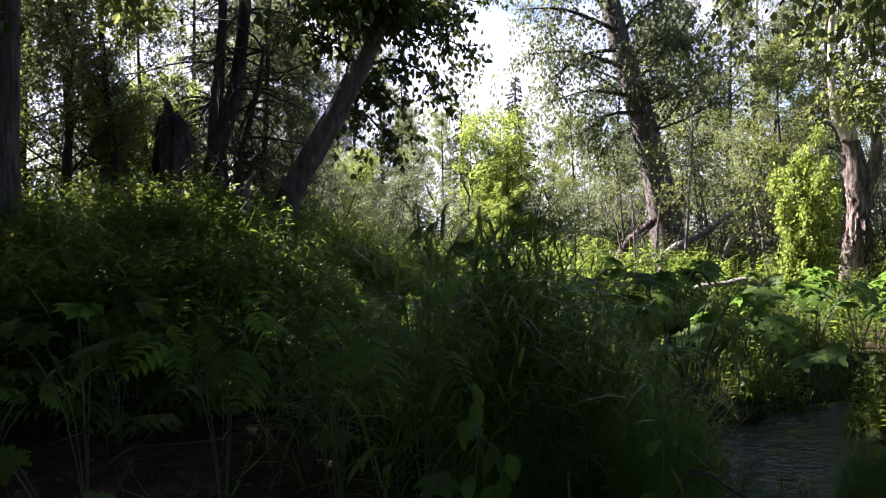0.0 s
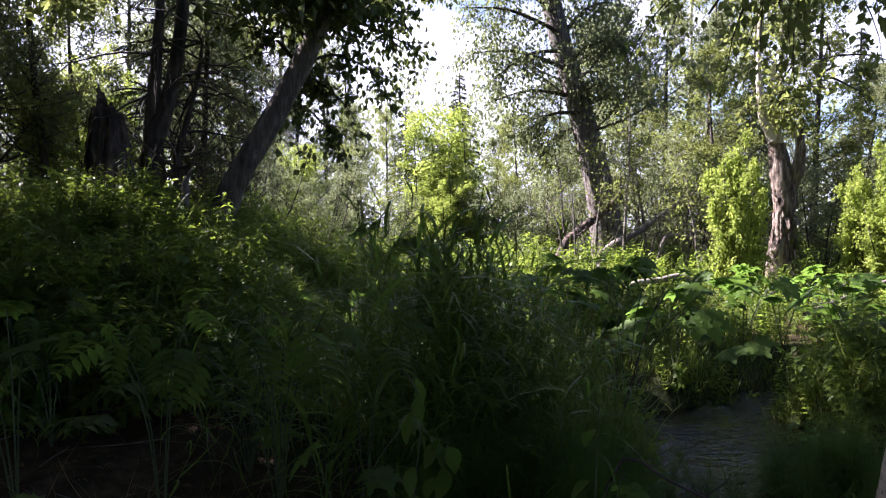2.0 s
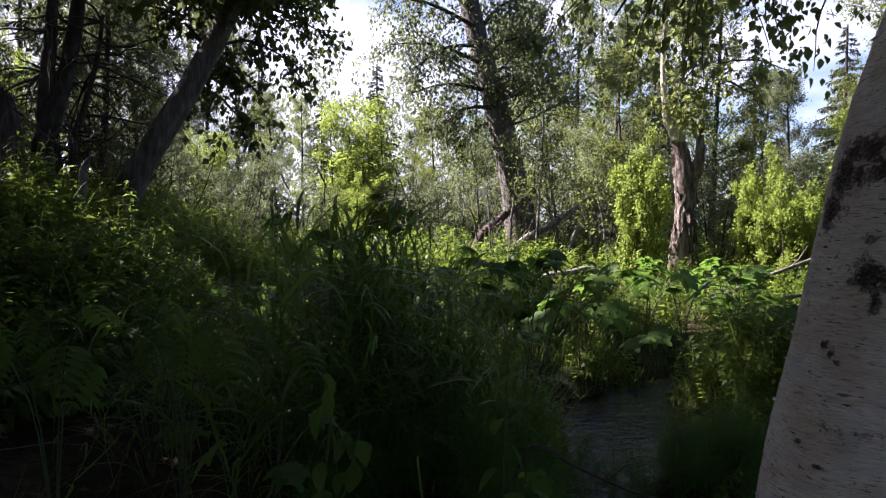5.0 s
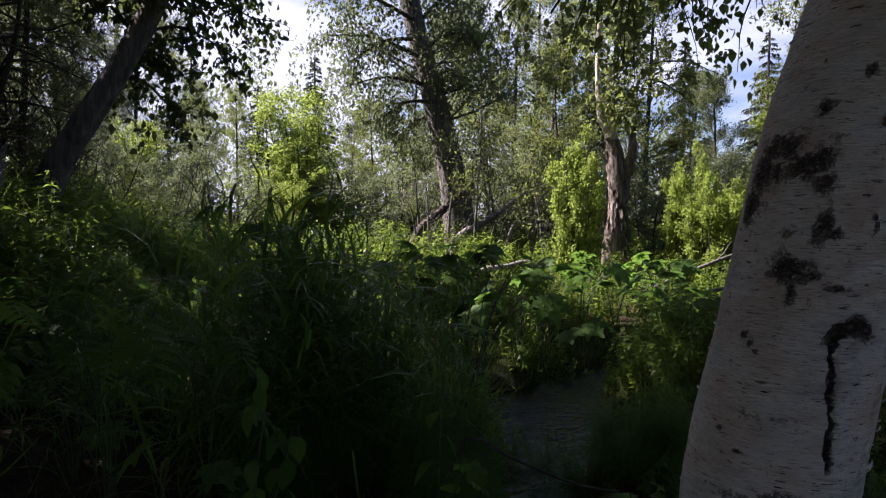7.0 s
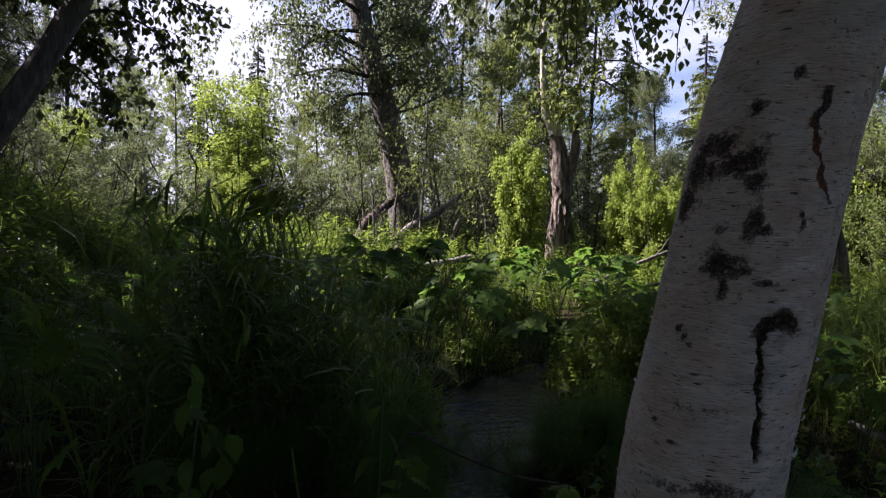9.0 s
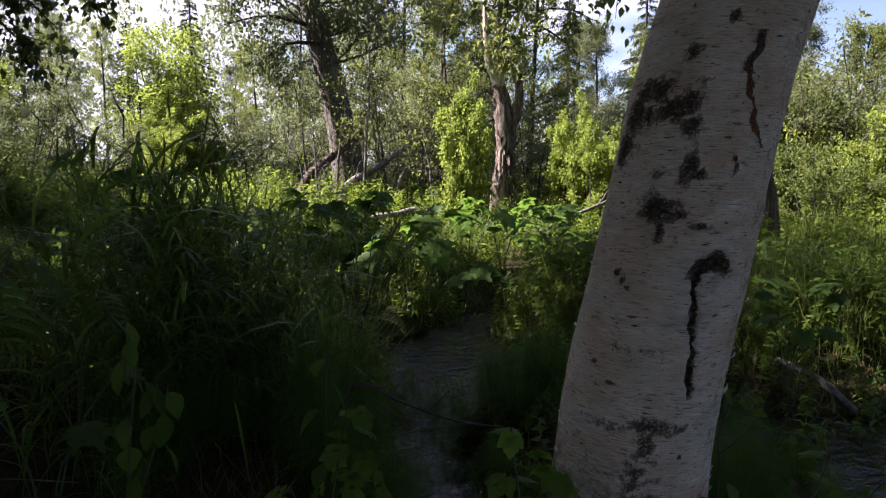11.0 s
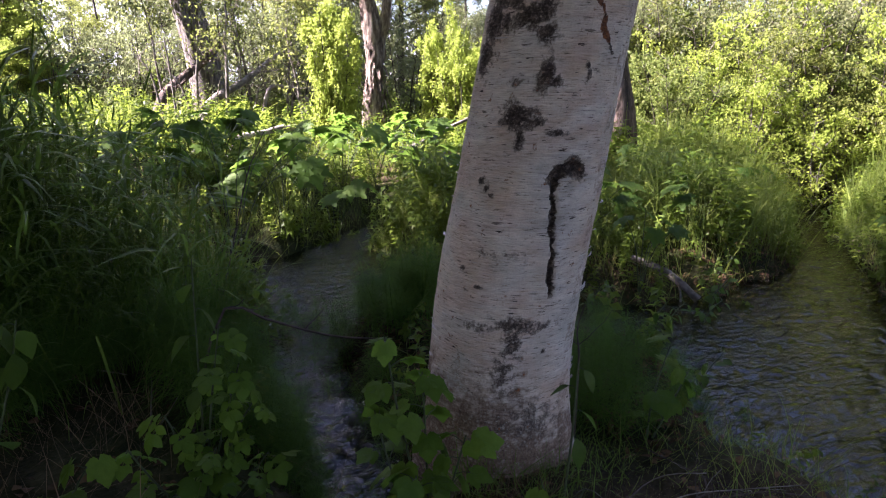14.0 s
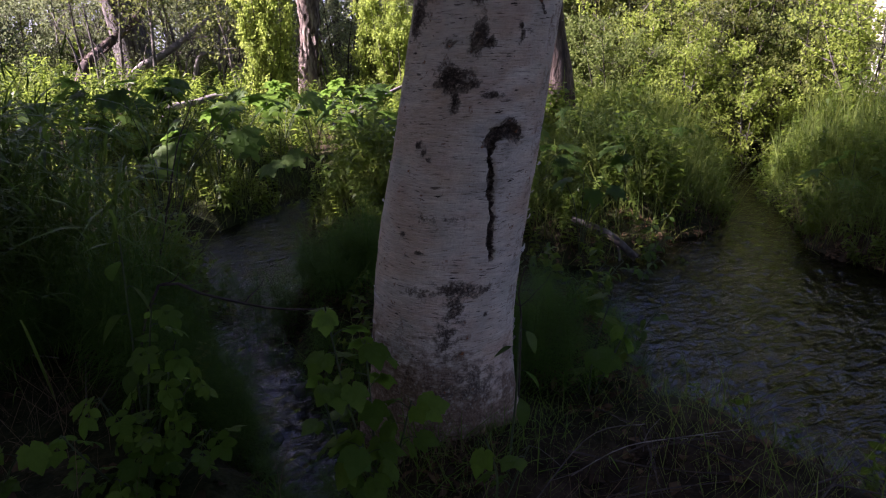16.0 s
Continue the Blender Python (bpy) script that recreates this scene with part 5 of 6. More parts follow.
# ---- undergrowth ------------------------------------------------------------
def blade(h, w, bend):
    """One grass blade, rising and bending over along +y."""
    t = np.linspace(0, 1, 6)
    y, z = bend * h * t ** 2.2, h * (t - 0.28 * bend * t ** 3)
    half = w * np.array([0.6, 1.0, 0.95, 0.8, 0.5, 0.05])
    v = np.concatenate([np.stack([-half, y, z], 1), np.stack([half, y, z], 1)])
    i = np.arange(5)
    return v, np.stack([i, i + 1, i + 7, i + 6], 1)


def herb(h, pairs, leaf, shape, rise=0.4, whorl=2, top=True):
    """A leafy stem."""
    buf = Quads()
    line = limb_points((0, 0, 0), (rng.normal(0, 0.1), rng.normal(0, 0.1), 1), h, 4, 0.1, 0.12)
    tube(buf, line[::2], np.linspace(0.004, 0.0015, 3) * (0.6 + h), 3)
    mats = []
    for k in range(pairs):
        f = 0.2 + 0.8 * k / max(pairs - 1, 1)
        c = f * 3.99
        p = line[int(c)] + (line[int(c) + 1] - line[int(c)]) * (c - int(c))
        for s in range(whorl):
            yaw = k * 1.57 + s * 6.283 / whorl + rng.normal(0, 0.3)
            r = turns(1, np.array([yaw]), np.array([rise + rng.normal(-0.35, 0.3)]), np.array([rng.normal(0, 0.25)]))[0] * leaf * (1.15 - 0.5 * f) * rng.uniform(0.8, 1.2)
            mats.append(np.concatenate([r, p[:, None]], 1))
    stamp(buf, shape, mats)
    return buf.arrays()


def horsetail(h):
    """A wood horsetail: whorl on whorl of hair-fine drooping branches."""
    buf = Quads()
    line = limb_points((0, 0, 0), (0, 0, 1), h, 4, 0, 0.12)
    tube(buf, line, np.linspace(0.0025, 0.001, 5), 3)
    hair = (np.array([[-0.010, 0, 0], [0.010, 0, 0], [-0.011, 0.5, 0.05], [0.011, 0.5, 0.05], [-0.002, 1, -0.25], [0.002, 1, -0.25]]), np.array([[0, 1, 3, 2], [2, 3, 5, 4]]))
    mats = []
    for f in np.linspace(0.3, 1.0, 9):
        c = min(f, 0.999) * 4
        p = line[int(c)] + (line[int(c) + 1] - line[int(c)]) * (c - int(c))
        for s in range(11):
            r = turns(1, np.array([s * 0.571 + f * 9 + rng.normal(0, 0.15)]), np.array([0.25 + rng.normal(0, 0.15)]), np.array([0.0]))[0] * 0.24 * (1.25 - f) * rng.uniform(0.8, 1.2)
            r[:, 0] *= 0.8
            mats.append(np.concatenate([r, p[:, None]], 1))
    stamp(buf, hair, mats)
    return buf.arrays()


def fern(size):
    """A rosette of arching fronds with paired leaflets."""
    buf, mats = Quads(), []
    for k in range(7):
        a = k * 0.9 + rng.normal(0, 0.2)
        line = limb_points((0, 0, 0), (0.6 * math.cos(a), 0.6 * math.sin(a), 1), size, 8, -1.4, 0.08)
        tube(buf, line[::2], np.linspace(0.003, 0.001, 5), 3)
        for j in range(1, 8):
            w = line[j + 1] - line[j]
            yaw = math.atan2(w[1], w[0]) - math.pi / 2
            for s in (-1, 1):
                r = turns(1, np.array([yaw + s * 1.15]), np.array([-0.25]), np.array([0.0]))[0] * size * 0.28 * math.sin(math.pi * (j + 0.8) / 9.5)
                mats.append(np.concatenate([r, line[j][:, None]], 1))
    stamp(buf, (SIMPLE[0] * (0.5, 1, 1), SIMPLE[1]), mats)
    return buf.arrays()


def sown(n, az0, az1, d0, d1, power=1.0, gap=0.05):
    """Places on the ground in a sector, off the water."""
    a, d = np.radians(rng.uniform(az0, az1, n)), d0 + (d1 - d0) * rng.uniform(0, 1, n) ** power
    x, y = 0.1 + d * np.sin(a), -0.1 + d * np.cos(a)
    spit = (x > 1.15) & (x < 3.05) & (y > 0.9) & (y < 3.5)     # the wet spit that only horsetails hold
    ok = (stream_edge(x, y) > gap) & ~spit
    strand = far_strand(x[ok], y[ok])
    return x[ok][~strand], y[ok][~strand]


def far_strand(x, y):
    """The bare muddy strip under the far bank; a few plants still stand on it."""
    return (x > 2.9) & (x < 5.6) & (y > 1.3) & (y < 3.4) & (stream_edge(x, y) < 0.26 + 0.10 * np.sin(5 * x + 2 * y) + 0.06 * np.sin(13 * x)) & (rng.uniform(0, 1, np.shape(x)) < 0.86)


def sow(buf, shapes, x, y, lo, hi, lean=0.12, z=None):
    """Stands copies of the shapes at the places, scaled lo to hi, lower by the water and in patches."""
    z = ground_z(x, y) if z is None else z
    near = np.clip(0.72 + 0.35 * stream_edge(x, y), 0.7, 1) * (1 + 0.22 * np.sin(2.1 * x + 0.7) * np.sin(1.9 * y) + 0.15 * np.sin(5.3 * x - 3.7 * y))
    near *= 1 - 0.42 * smooth((x + 1.3) / 0.6) * smooth((2.5 - x) / 0.5) * smooth((y - 3.9) / 0.5) * smooth((8.6 - y) / 1.0)     # the open swale behind the reeds
    near *= 1 - 0.36 * smooth((x - 2.3) / 0.6) * smooth((8.2 - x) / 1.0) * smooth((y - 4.9) / 0.6) * smooth((10.5 - y) / 1.5)     # cropped by shade and flood beyond the brook
    pick = rng.integers(0, len(shapes), len(x))
    for k, shape in enumerate(shapes):
        m = pick == k
        c = int(m.sum())
        if c:
            r = turns(c, rng.uniform(0, 6.283, c), rng.normal(0, lean, c), rng.normal(0, lean, c)) * (rng.uniform(lo, hi, c) * near[m])[:, None, None]
            stamp(buf, shape, np.concatenate([r, np.stack([x[m], y[m], z[m] - 0.01], 1)[:, :, None]], 2))


def reed(n, headed):
    """A reed-grass stem with long narrow blades that arch over, some with a nodding seed head."""
    buf = Quads()
    line = limb_points((0, 0, 0), (rng.normal(0, 0.10), rng.normal(0, 0.10), 1), 0.98, 6, -0.10, 0.10)
    tube(buf, line, np.linspace(0.0028, 0.0010, 7), 4)
    for k in range(n):
        f = 0.15 + 0.84 * k / n
        c = f * 5.99
        p = line[int(c)] + (line[int(c) + 1] - line[int(c)]) * (c - int(c))
        v, q = blade(rng.uniform(0.28, 0.46), rng.uniform(0.0055, 0.0092), rng.uniform(0.45, 1.25))
        r = turns(1, np.array([k * 2.7 + rng.normal(0, 0.6)]), np.array([-rng.uniform(0.15, 0.65)]), np.array([rng.normal(0, 0.2)]))[0]
        buf.add(v @ r.T + p, q)
    if headed:
        tip = limb_points(line[-1], line[-1] - line[-2] + rng.normal(0, 0.02, 3), 0.13, 5, -0.9, 0.25)
        tube(buf, tip, np.array([0.0012, 0.0028, 0.0036, 0.003, 0.002, 0.0008]), 4, 0.25)
    return buf.arrays()


LANCE = (SIMPLE[0] * (0.42, 1, 1), SIMPLE[1])
BLADES = [blade(1.0, 0.007, bend) for bend in (0.12, 0.25, 0.4, 0.6, 0.85)]
HERBS = [herb(1.0, 10, 0.18, SIMPLE), herb(1.0, 9, 0.19, SIMPLE, 0.4, 3), herb(1.0, 12, 0.15, SIMPLE, 0.2, 3), herb(1.0, 8, 0.22, SIMPLE, 0.5, 3)]
NEAR_HERBS = [herb(1.0, 9, 0.20, MEDIUM), herb(1.0, 8, 0.22, MEDIUM, 0.4, 3), herb(1.0, 10, 0.17, OVAL, 0.2, 2)]
REEDS = [reed(7, True), reed(8, False), reed(6, True), reed(8, False), reed(7, False), reed(6, True)]
NARROW = [herb(1.0, 16, 0.2, LANCE, 0.5, 2), herb(1.0, 12, 0.22, LANCE, 0.4, 3)]
FERNS = [fern(0.6), fern(0.5)]
TAILS = [horsetail(0.5), horsetail(0.45), horsetail(0.55)]

# meadow grass and herbs, thick to the wood's edge
buf = Quads()
sow(buf, BLADES, *sown(11000, -45, 95, 5.0, 16, 0.8), 0.45, 0.85, 0.2)
sow(buf, BLADES, *sown(2600, -45, 95, 16, 36), 0.6, 1.1, 0.2)
sow(buf, [blade(1.0, 0.005, bend) for bend in (0.12, 0.25, 0.45)], *sown(9000, 43, 80, 4.6, 10, 0.9, 0.12), 0.25, 0.56, 0.3)
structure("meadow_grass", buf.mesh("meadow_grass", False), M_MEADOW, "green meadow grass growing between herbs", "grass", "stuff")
buf = Quads()
sow(buf, HERBS, *sown(2000, -45, 44, 5.0, 15, 0.8), 0.35, 0.7)
sow(buf, NARROW, *sown(1100, -45, 44, 5.0, 15, 0.8), 0.45, 0.85)
sow(buf, HERBS, *sown(1000, 44, 95, 4.8, 13, 0.8), 0.3, 0.58)
sow(buf, NARROW, *sown(420, 44, 95, 4.8, 13, 0.8), 0.4, 0.72)
sow(buf, HERBS, *sown(1200, -50, 95, 15, 34), 0.6, 1.2)
structure("meadow_herbs", buf.mesh("meadow_herbs", False), M_HERB, "mixed broad-leaved meadow herbs", "plants", "stuff")
# the hillside in shade
buf = Quads()
sow(buf, HERBS, *sown(1300, -48, -1, 4.7, 9.0, 0.9), 0.25, 0.56)
sow(buf, NARROW, *sown(1000, -48, 2, 4.5, 9.0, 0.9), 0.32, 0.66)
sow(buf, FERNS, *sown(200, -48, -2, 4.0, 9.0, 0.9), 0.7, 1.3)
structure("hillside_herbs", buf.mesh("hillside_herbs", False), M_HERB, "dense shaded herbs and ferns on the slope", "plants", "stuff")
# banks of the brook
buf = Quads()
x, y = sown(15000, 18, 88, 2.9, 7.0, 0.9, 0.05)
sow(buf, [blade(1.0, 0.0045, bend) for bend in (0.15, 0.3, 0.5, 0.8)], x, y, 0.25, 0.66, 0.22)
x, y = sown(1800, -6, 18, 3.6, 6.0, 0.9, 0.03)
sow(buf, BLADES, x, y, 0.35, 0.7, 0.2)
x, y = 2.15 + rng.normal(0, 0.28, 260), 0.75 + rng.normal(0, 0.25, 260)
ok = stream_edge(x, y) > 0.0
sow(buf, BLADES, x[ok], y[ok], 0.1, 0.28, 0.4)
x, y = rng.uniform(0.9, 9.0, 70000), rng.uniform(-0.5, 6.0, 70000)
e = stream_edge(x, y)
ok = (e > 0.01) & (e < 0.22) & (np.hypot(x - 0.1, y) > 2.1) & (np.hypot(x - 1.5, y - 1.4) > 0.35) & ~((x > 1.15) & (x < 3.05) & (y > 0.9) & (y < 3.5) & (rng.uniform(0, 1, len(x)) < 0.8))
ok &= ~far_strand(x, y)
keep = rng.uniform(0, 1, int(ok.sum())) < 0.45
sow(buf, BLADES[2:], x[ok][keep], y[ok][keep], 0.12, 0.4, 0.55)
rim_x, rim_y = x[ok][::16], y[ok][::16]
x, y = rng.uniform(0.9, 2.5, 1500), rng.uniform(0.3, 1.2, 1500)
ok = (stream_edge(x, y) > -0.02) & (np.hypot(x - 1.5, y - 1.4) > 0.3)
sow(buf, BLADES, x[ok], y[ok], 0.05, 0.17, 0.6)
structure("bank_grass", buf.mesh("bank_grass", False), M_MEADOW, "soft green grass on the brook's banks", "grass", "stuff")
buf = Quads()
x, y = sown(650, 18, 88, 2.9, 7.0, 0.9, 0.06)
sow(buf, HERBS, x, y, 0.2, 0.5)
x, y = sown(420, 18, 88, 2.7, 5.0, 0.9, 0.03)
sow(buf, NEAR_HERBS, x, y, 0.2, 0.42)
x, y = sown(500, 30, 85, 3.2, 7.0, 0.9, 0.06)
sow(buf, NARROW, x, y, 0.3, 0.55)
sow(buf, NEAR_HERBS, rim_x, rim_y, 0.18, 0.42, 0.5)
structure("bank_herbs", buf.mesh("bank_herbs", False), M_HERB, "leafy herbs crowding the brook's banks", "plants", "stuff")
# the tall grass on the near bank
buf = Quads()
n = 250
x, y = 0.50 + rng.normal(0, 0.32, n), 3.3 + rng.normal(0, 0.30, n)
ok = (stream_edge(x, y) > 0.08) & (x < 1.15)
sow(buf, REEDS, x[ok], y[ok], 0.72, 1.16, 0.12)
n = 140
x, y = 0.1 + rng.normal(0, 0.6, n), 3.4 + rng.normal(0, 0.5, n)
ok = (stream_edge(x, y) > 0.05) & (x < 1.2)
sow(buf, REEDS, x[ok], y[ok], 0.45, 0.74, 0.18)
n = 240
x, y = 0.75 + rng.normal(0, 0.38, n), 2.95 + rng.normal(0, 0.25, n)
ok = (stream_edge(x, y) > 0.03) & (x < 1.3)
sow(buf, BLADES[1:], x[ok], y[ok], 0.4, 0.85, 0.2)
structure("tall_grass", buf.mesh("tall_grass", False), M_GRASS, "tall reed grass clump on the near bank", "grass", "stuff")
# horsetails on the near bank and round the birch
buf = Quads()
x, y = sown(340, 0, 25, 2.1, 2.95, 1.0, 0.0)
bare = (x > 0.12) & (x < 0.72) & (y < 2.5)
x, y = x[~bare], y[~bare]
sow(buf, TAILS, x, y, 0.7, 1.15, 0.15)
x, y = 1.9 + rng.normal(0, 0.22, 90), 2.9 + rng.normal(0, 0.3, 90)
sow(buf, TAILS, x, y, 0.5, 0.9, 0.15, np.maximum(ground_z(x, y), WATER - 0.05))
x, y = 1.95 + rng.normal(0, 0.13, 110), 1.5 + rng.normal(0, 0.2, 110)
sow(buf, TAILS, x, y, 0.5, 0.9, 0.15, np.maximum(ground_z(x, y), WATER - 0.05))
x, y = 2.05 + rng.normal(0, 0.2, 150), 2.6 + rng.normal(0, 0.2, 150)
sow(buf, TAILS, x, y, 0.4, 0.8, 0.15, np.maximum(ground_z(x, y), WATER - 0.05))
x, y = 2.42 + rng.normal(0, 0.18, 70), 1.55 + rng.normal(0, 0.18, 70)
sow(buf, TAILS, x, y, 0.3, 0.6, 0.25, np.maximum(ground_z(x, y), WATER - 0.05))
x, y = rng.uniform(0.8, 1.6, 900), rng.uniform(1.2, 2.7, 900)
e = stream_edge(x, y)
ok = (e > -0.03) & (e < 0.13) & (np.hypot(x - 1.5, y - 1.4) > 0.34)
sow(buf, TAILS, x[ok][:110], y[ok][:110], 0.35, 0.75, 0.3)
structure("horsetail_patch", buf.mesh("horsetail_patch", False), M_TAIL, "feathery wood horsetails on the wet bank", "horsetail", "stuff")
# moss and short grass round the birch's foot, and thin grass behind the path
buf = Quads()
a, d = rng.uniform(0, 6.283, 1500), 0.24 + 0.22 * rng.uniform(0, 1, 1500) ** 1.5
sow(buf, [blade(1.0, 0.01, bend) for bend in (0.3, 0.6, 0.9)], 1.5 + d * np.cos(a), 1.4 + d * np.sin(a), 0.06, 0.2, 0.5)
x, y = rng.uniform(-6, 7, 5000), rng.uniform(-6, 1.2, 5000)
ok = (stream_edge(x, y) > 0.05) & (np.hypot(x - 0.1, y) > 1.3)
sow(buf, BLADES, x[ok], y[ok], 0.12, 0.35, 0.4)
structure("low_grass", buf.mesh("low_grass", False), M_GRASS, "short grass and moss tufts on shaded soil", "grass", "stuff")
# dry straw and litter
buf = Quads()
x, y = sown(900, -40, 60, 1.3, 3.2, 1.0, 0.0)
STRAWS = [blade(1.0, 0.003, bend) for bend in (0.05, 0.3, 0.7, 1.1)]
sow(buf, STRAWS, x, y, 0.12, 0.4, 0.7)
x, y = 0.45 + rng.normal(0, 0.18, 130), 2.2 + rng.normal(0, 0.16, 130)
sow(buf, STRAWS[:3], x, y, 0.12, 0.38, 0.5)
a, d = rng.uniform(1.6, 4.6, 420), rng.uniform(0.25, 0.38, 420)
sow(buf, [blade(1.0, 0.004, bend) for bend in (0.4, 0.8)], 1.5 + d * np.cos(a), 1.4 + d * np.sin(a), 0.08, 0.24, 0.5)
x, y = rng.uniform(1.3, 2.4, 110), rng.uniform(0.1, 0.95, 110)
ok = stream_edge(x, y) > -0.02
sow(buf, STRAWS[1:], x[ok], y[ok], 0.08, 0.3, 0.9)
x, y = rng.uniform(2.9, 5.6, 3000), rng.uniform(1.3, 3.4, 3000)
e = stream_edge(x, y)
ok = (e > -0.02) & (e < 0.5)
sow(buf, STRAWS[1:], x[ok], y[ok], 0.08, 0.3, 0.9)
structure("dry_straw", buf.mesh("dry_straw", False), M_STRAW, "last year's dry grass stalks on bare soil", "straw", "stuff")


# ---- plants that can be told apart -------------------------------------------
def shape_mesh(name, shape, material):
    me = quad_mesh(name, *shape)
    me.materials.append(material)
    return me


PALMATE = [shape_mesh("leaf", lobed_leaf(1.0, [(0, 1.0, 0.27), (42, 0.9, 0.25), (-42, 0.9, 0.25), (88, 0.7, 0.25), (-88, 0.7, 0.25), (128, 0.45, 0.25), (-128, 0.45, 0.25)], 0.34, c), M_BIGLEAF_SHADE) for c in (0.10, 0.25)]
CURRANT = [shape_mesh("leaf", lobed_leaf(1.0, [(0, 1.0, 0.42), (52, 0.8, 0.42), (-52, 0.8, 0.42), (100, 0.5, 0.45), (-100, 0.5, 0.45)], 0.10, c), M_BIGLEAF) for c in (0.12, 0.28)]
OVATE = [shape_mesh("leaf", leaf_shape(1.0, [0.02, 0.17, 0.27, 0.29, 0.24, 0.15, 0.01], 0.18, c), M_STALKLEAF) for c in (0.15, 0.4)]


def compound(curl):
    buf = Quads()
    for a, y, s in ((0, 0.50, 0.5), (62, 0.46, 0.44), (-62, 0.46, 0.44), (75, 0.22, 0.36), (-75, 0.22, 0.36)):
        v, q = leaf_shape(s, s * np.array([0.03, 0.26, 0.36, 0.36, 0.25, 0.02]), 0.15, curl)
        buf.add(turn_z(v, radians(a)) + (0, y, 0), q)
    v, q = leaf_shape(0.5, [0.012] * 4, 0.0, 0.0)
    buf.add(v, q)
    return buf.arrays()


def pinnate(curl):
    """A feathery leaf: paired pointed leaflets along a drooping rib."""
    buf = Quads()
    rib = np.linspace(0, 1, 9)
    drop = -curl * rib ** 2
    for k in range(2, 9):
        ln = 0.40 * math.sin(math.pi * (0.16 + 0.78 * rib[k]))
        for a in ((68, -68) if k < 8 else (0,)):
            v, q = leaf_shape(ln, ln * np.array([0.03, 0.15, 0.19, 0.12, 0.01]), 0.2, 0.35)
            buf.add(turn_z(v, radians(a)) + (0, rib[k], drop[k]), q)
    v, q = leaf_shape(1.0, [0.010] * 5, 0.0, curl)
    buf.add(v, q)
    return buf.arrays()


FEATHER = [shape_mesh("leaf", pinnate(c), M_BIGLEAF_SHADE) for c in (0.25, 0.5)]
ROSE = [shape_mesh("leaf", compound(c), M_BIGLEAF) for c in (0.15, 0.35)]


def stalk_mesh(line, r0, r1, sides=5):
    w = Quads()
    tube(w, line, np.linspace(r0, r1, len(line)), sides)
    return w.mesh("stalk")


def leaf_part(parent, kinds, p, yaw, pitch, roll, size):
    m = Matrix.Translation(p) @ Matrix.Rotation(yaw, 4, "Z") @ Matrix.Rotation(pitch, 4, "X") @ Matrix.Rotation(roll, 4, "Y") @ Matrix.Scale(size, 4)
    return part("leaf", kinds[int(rng.integers(len(kinds)))], None, parent, m=m)


def big_leaf_plant(name, base, tips, size, label, kinds=PALMATE, category="plant", group=""):
    """Leaves on long stalks that arch out of one root."""
    base = at_ground(*base)
    t = thing(name, base, label, category, group)
    for tip in tips:
        tip = np.array(tip, float) - base
        out = math.atan2(tip[1], tip[0]) + rng.normal(0, 0.3)
        mid = tip * (0.35, 0.35, 0.62)
        stem = part("stalk", stalk_mesh(line_through((0, 0, -0.03), mid, tip, n=8), 0.0042, 0.0022), M_STEM, t)
        leaf_part(stem, kinds, tip, out - math.pi / 2, rng.normal(-0.42, 0.28), rng.normal(0, 0.3), size * rng.uniform(0.65, 1.1))
    return t


def leafy_plant(name, base, lines, per, size, label, kinds, droop=-0.4, stalk=0.05, category="plant"):
    """Stems with single leaves set round them."""
    base = at_ground(*base)
    t = thing(name, base, label, category)
    for line in lines:
        line = line_through(*(np.array(line, float) - base), n=10)
        stem = part("stalk", stalk_mesh(line, 0.0045, 0.002), M_STEM, t)
        for k in range(per):
            c = (0.25 + 0.75 * (k + 0.5) / per) * 8.99
            p = line[int(c)] + (line[int(c) + 1] - line[int(c)]) * (c - int(c))
            yaw = k * 2.4 + rng.normal(0, 0.5)
            q = p + np.array([-math.sin(yaw), math.cos(yaw), 0.25]) * stalk
            part("petiole", stalk_mesh(np.array([p, (p + q) / 2 + (0, 0, 0.006), q]), 0.0018, 0.0012, 3), M_STEM, stem)
            leaf_part(stem, kinds, q, yaw, droop + rng.normal(0, 0.3), rng.normal(0, 0.3), size * rng.uniform(0.7, 1.2))
    return t


# beside the birch
leafy_plant("currant_bush", (1.10, 1.22), [[(1.10, 1.22, 0.05), (1.02, 1.22, 0.35), (0.99, 1.25, 0.62)], [(1.10, 1.22, 0.05), (1.08, 1.20, 0.3), (1.07, 1.20, 0.52)], [(1.08, 1.2, 0.05), (1.0, 1.22, 0.2), (0.96, 1.26, 0.42)], [(1.12, 1.2, 0.05), (1.13, 1.15, 0.2), (1.16, 1.13, 0.34)], [(1.08, 1.2, 0.05), (1.03, 1.15, 0.15), (1.0, 1.13, 0.28)]], 10, 0.068, "leafy green currant bush beside the birch trunk", CURRANT, -0.55, 0.05)
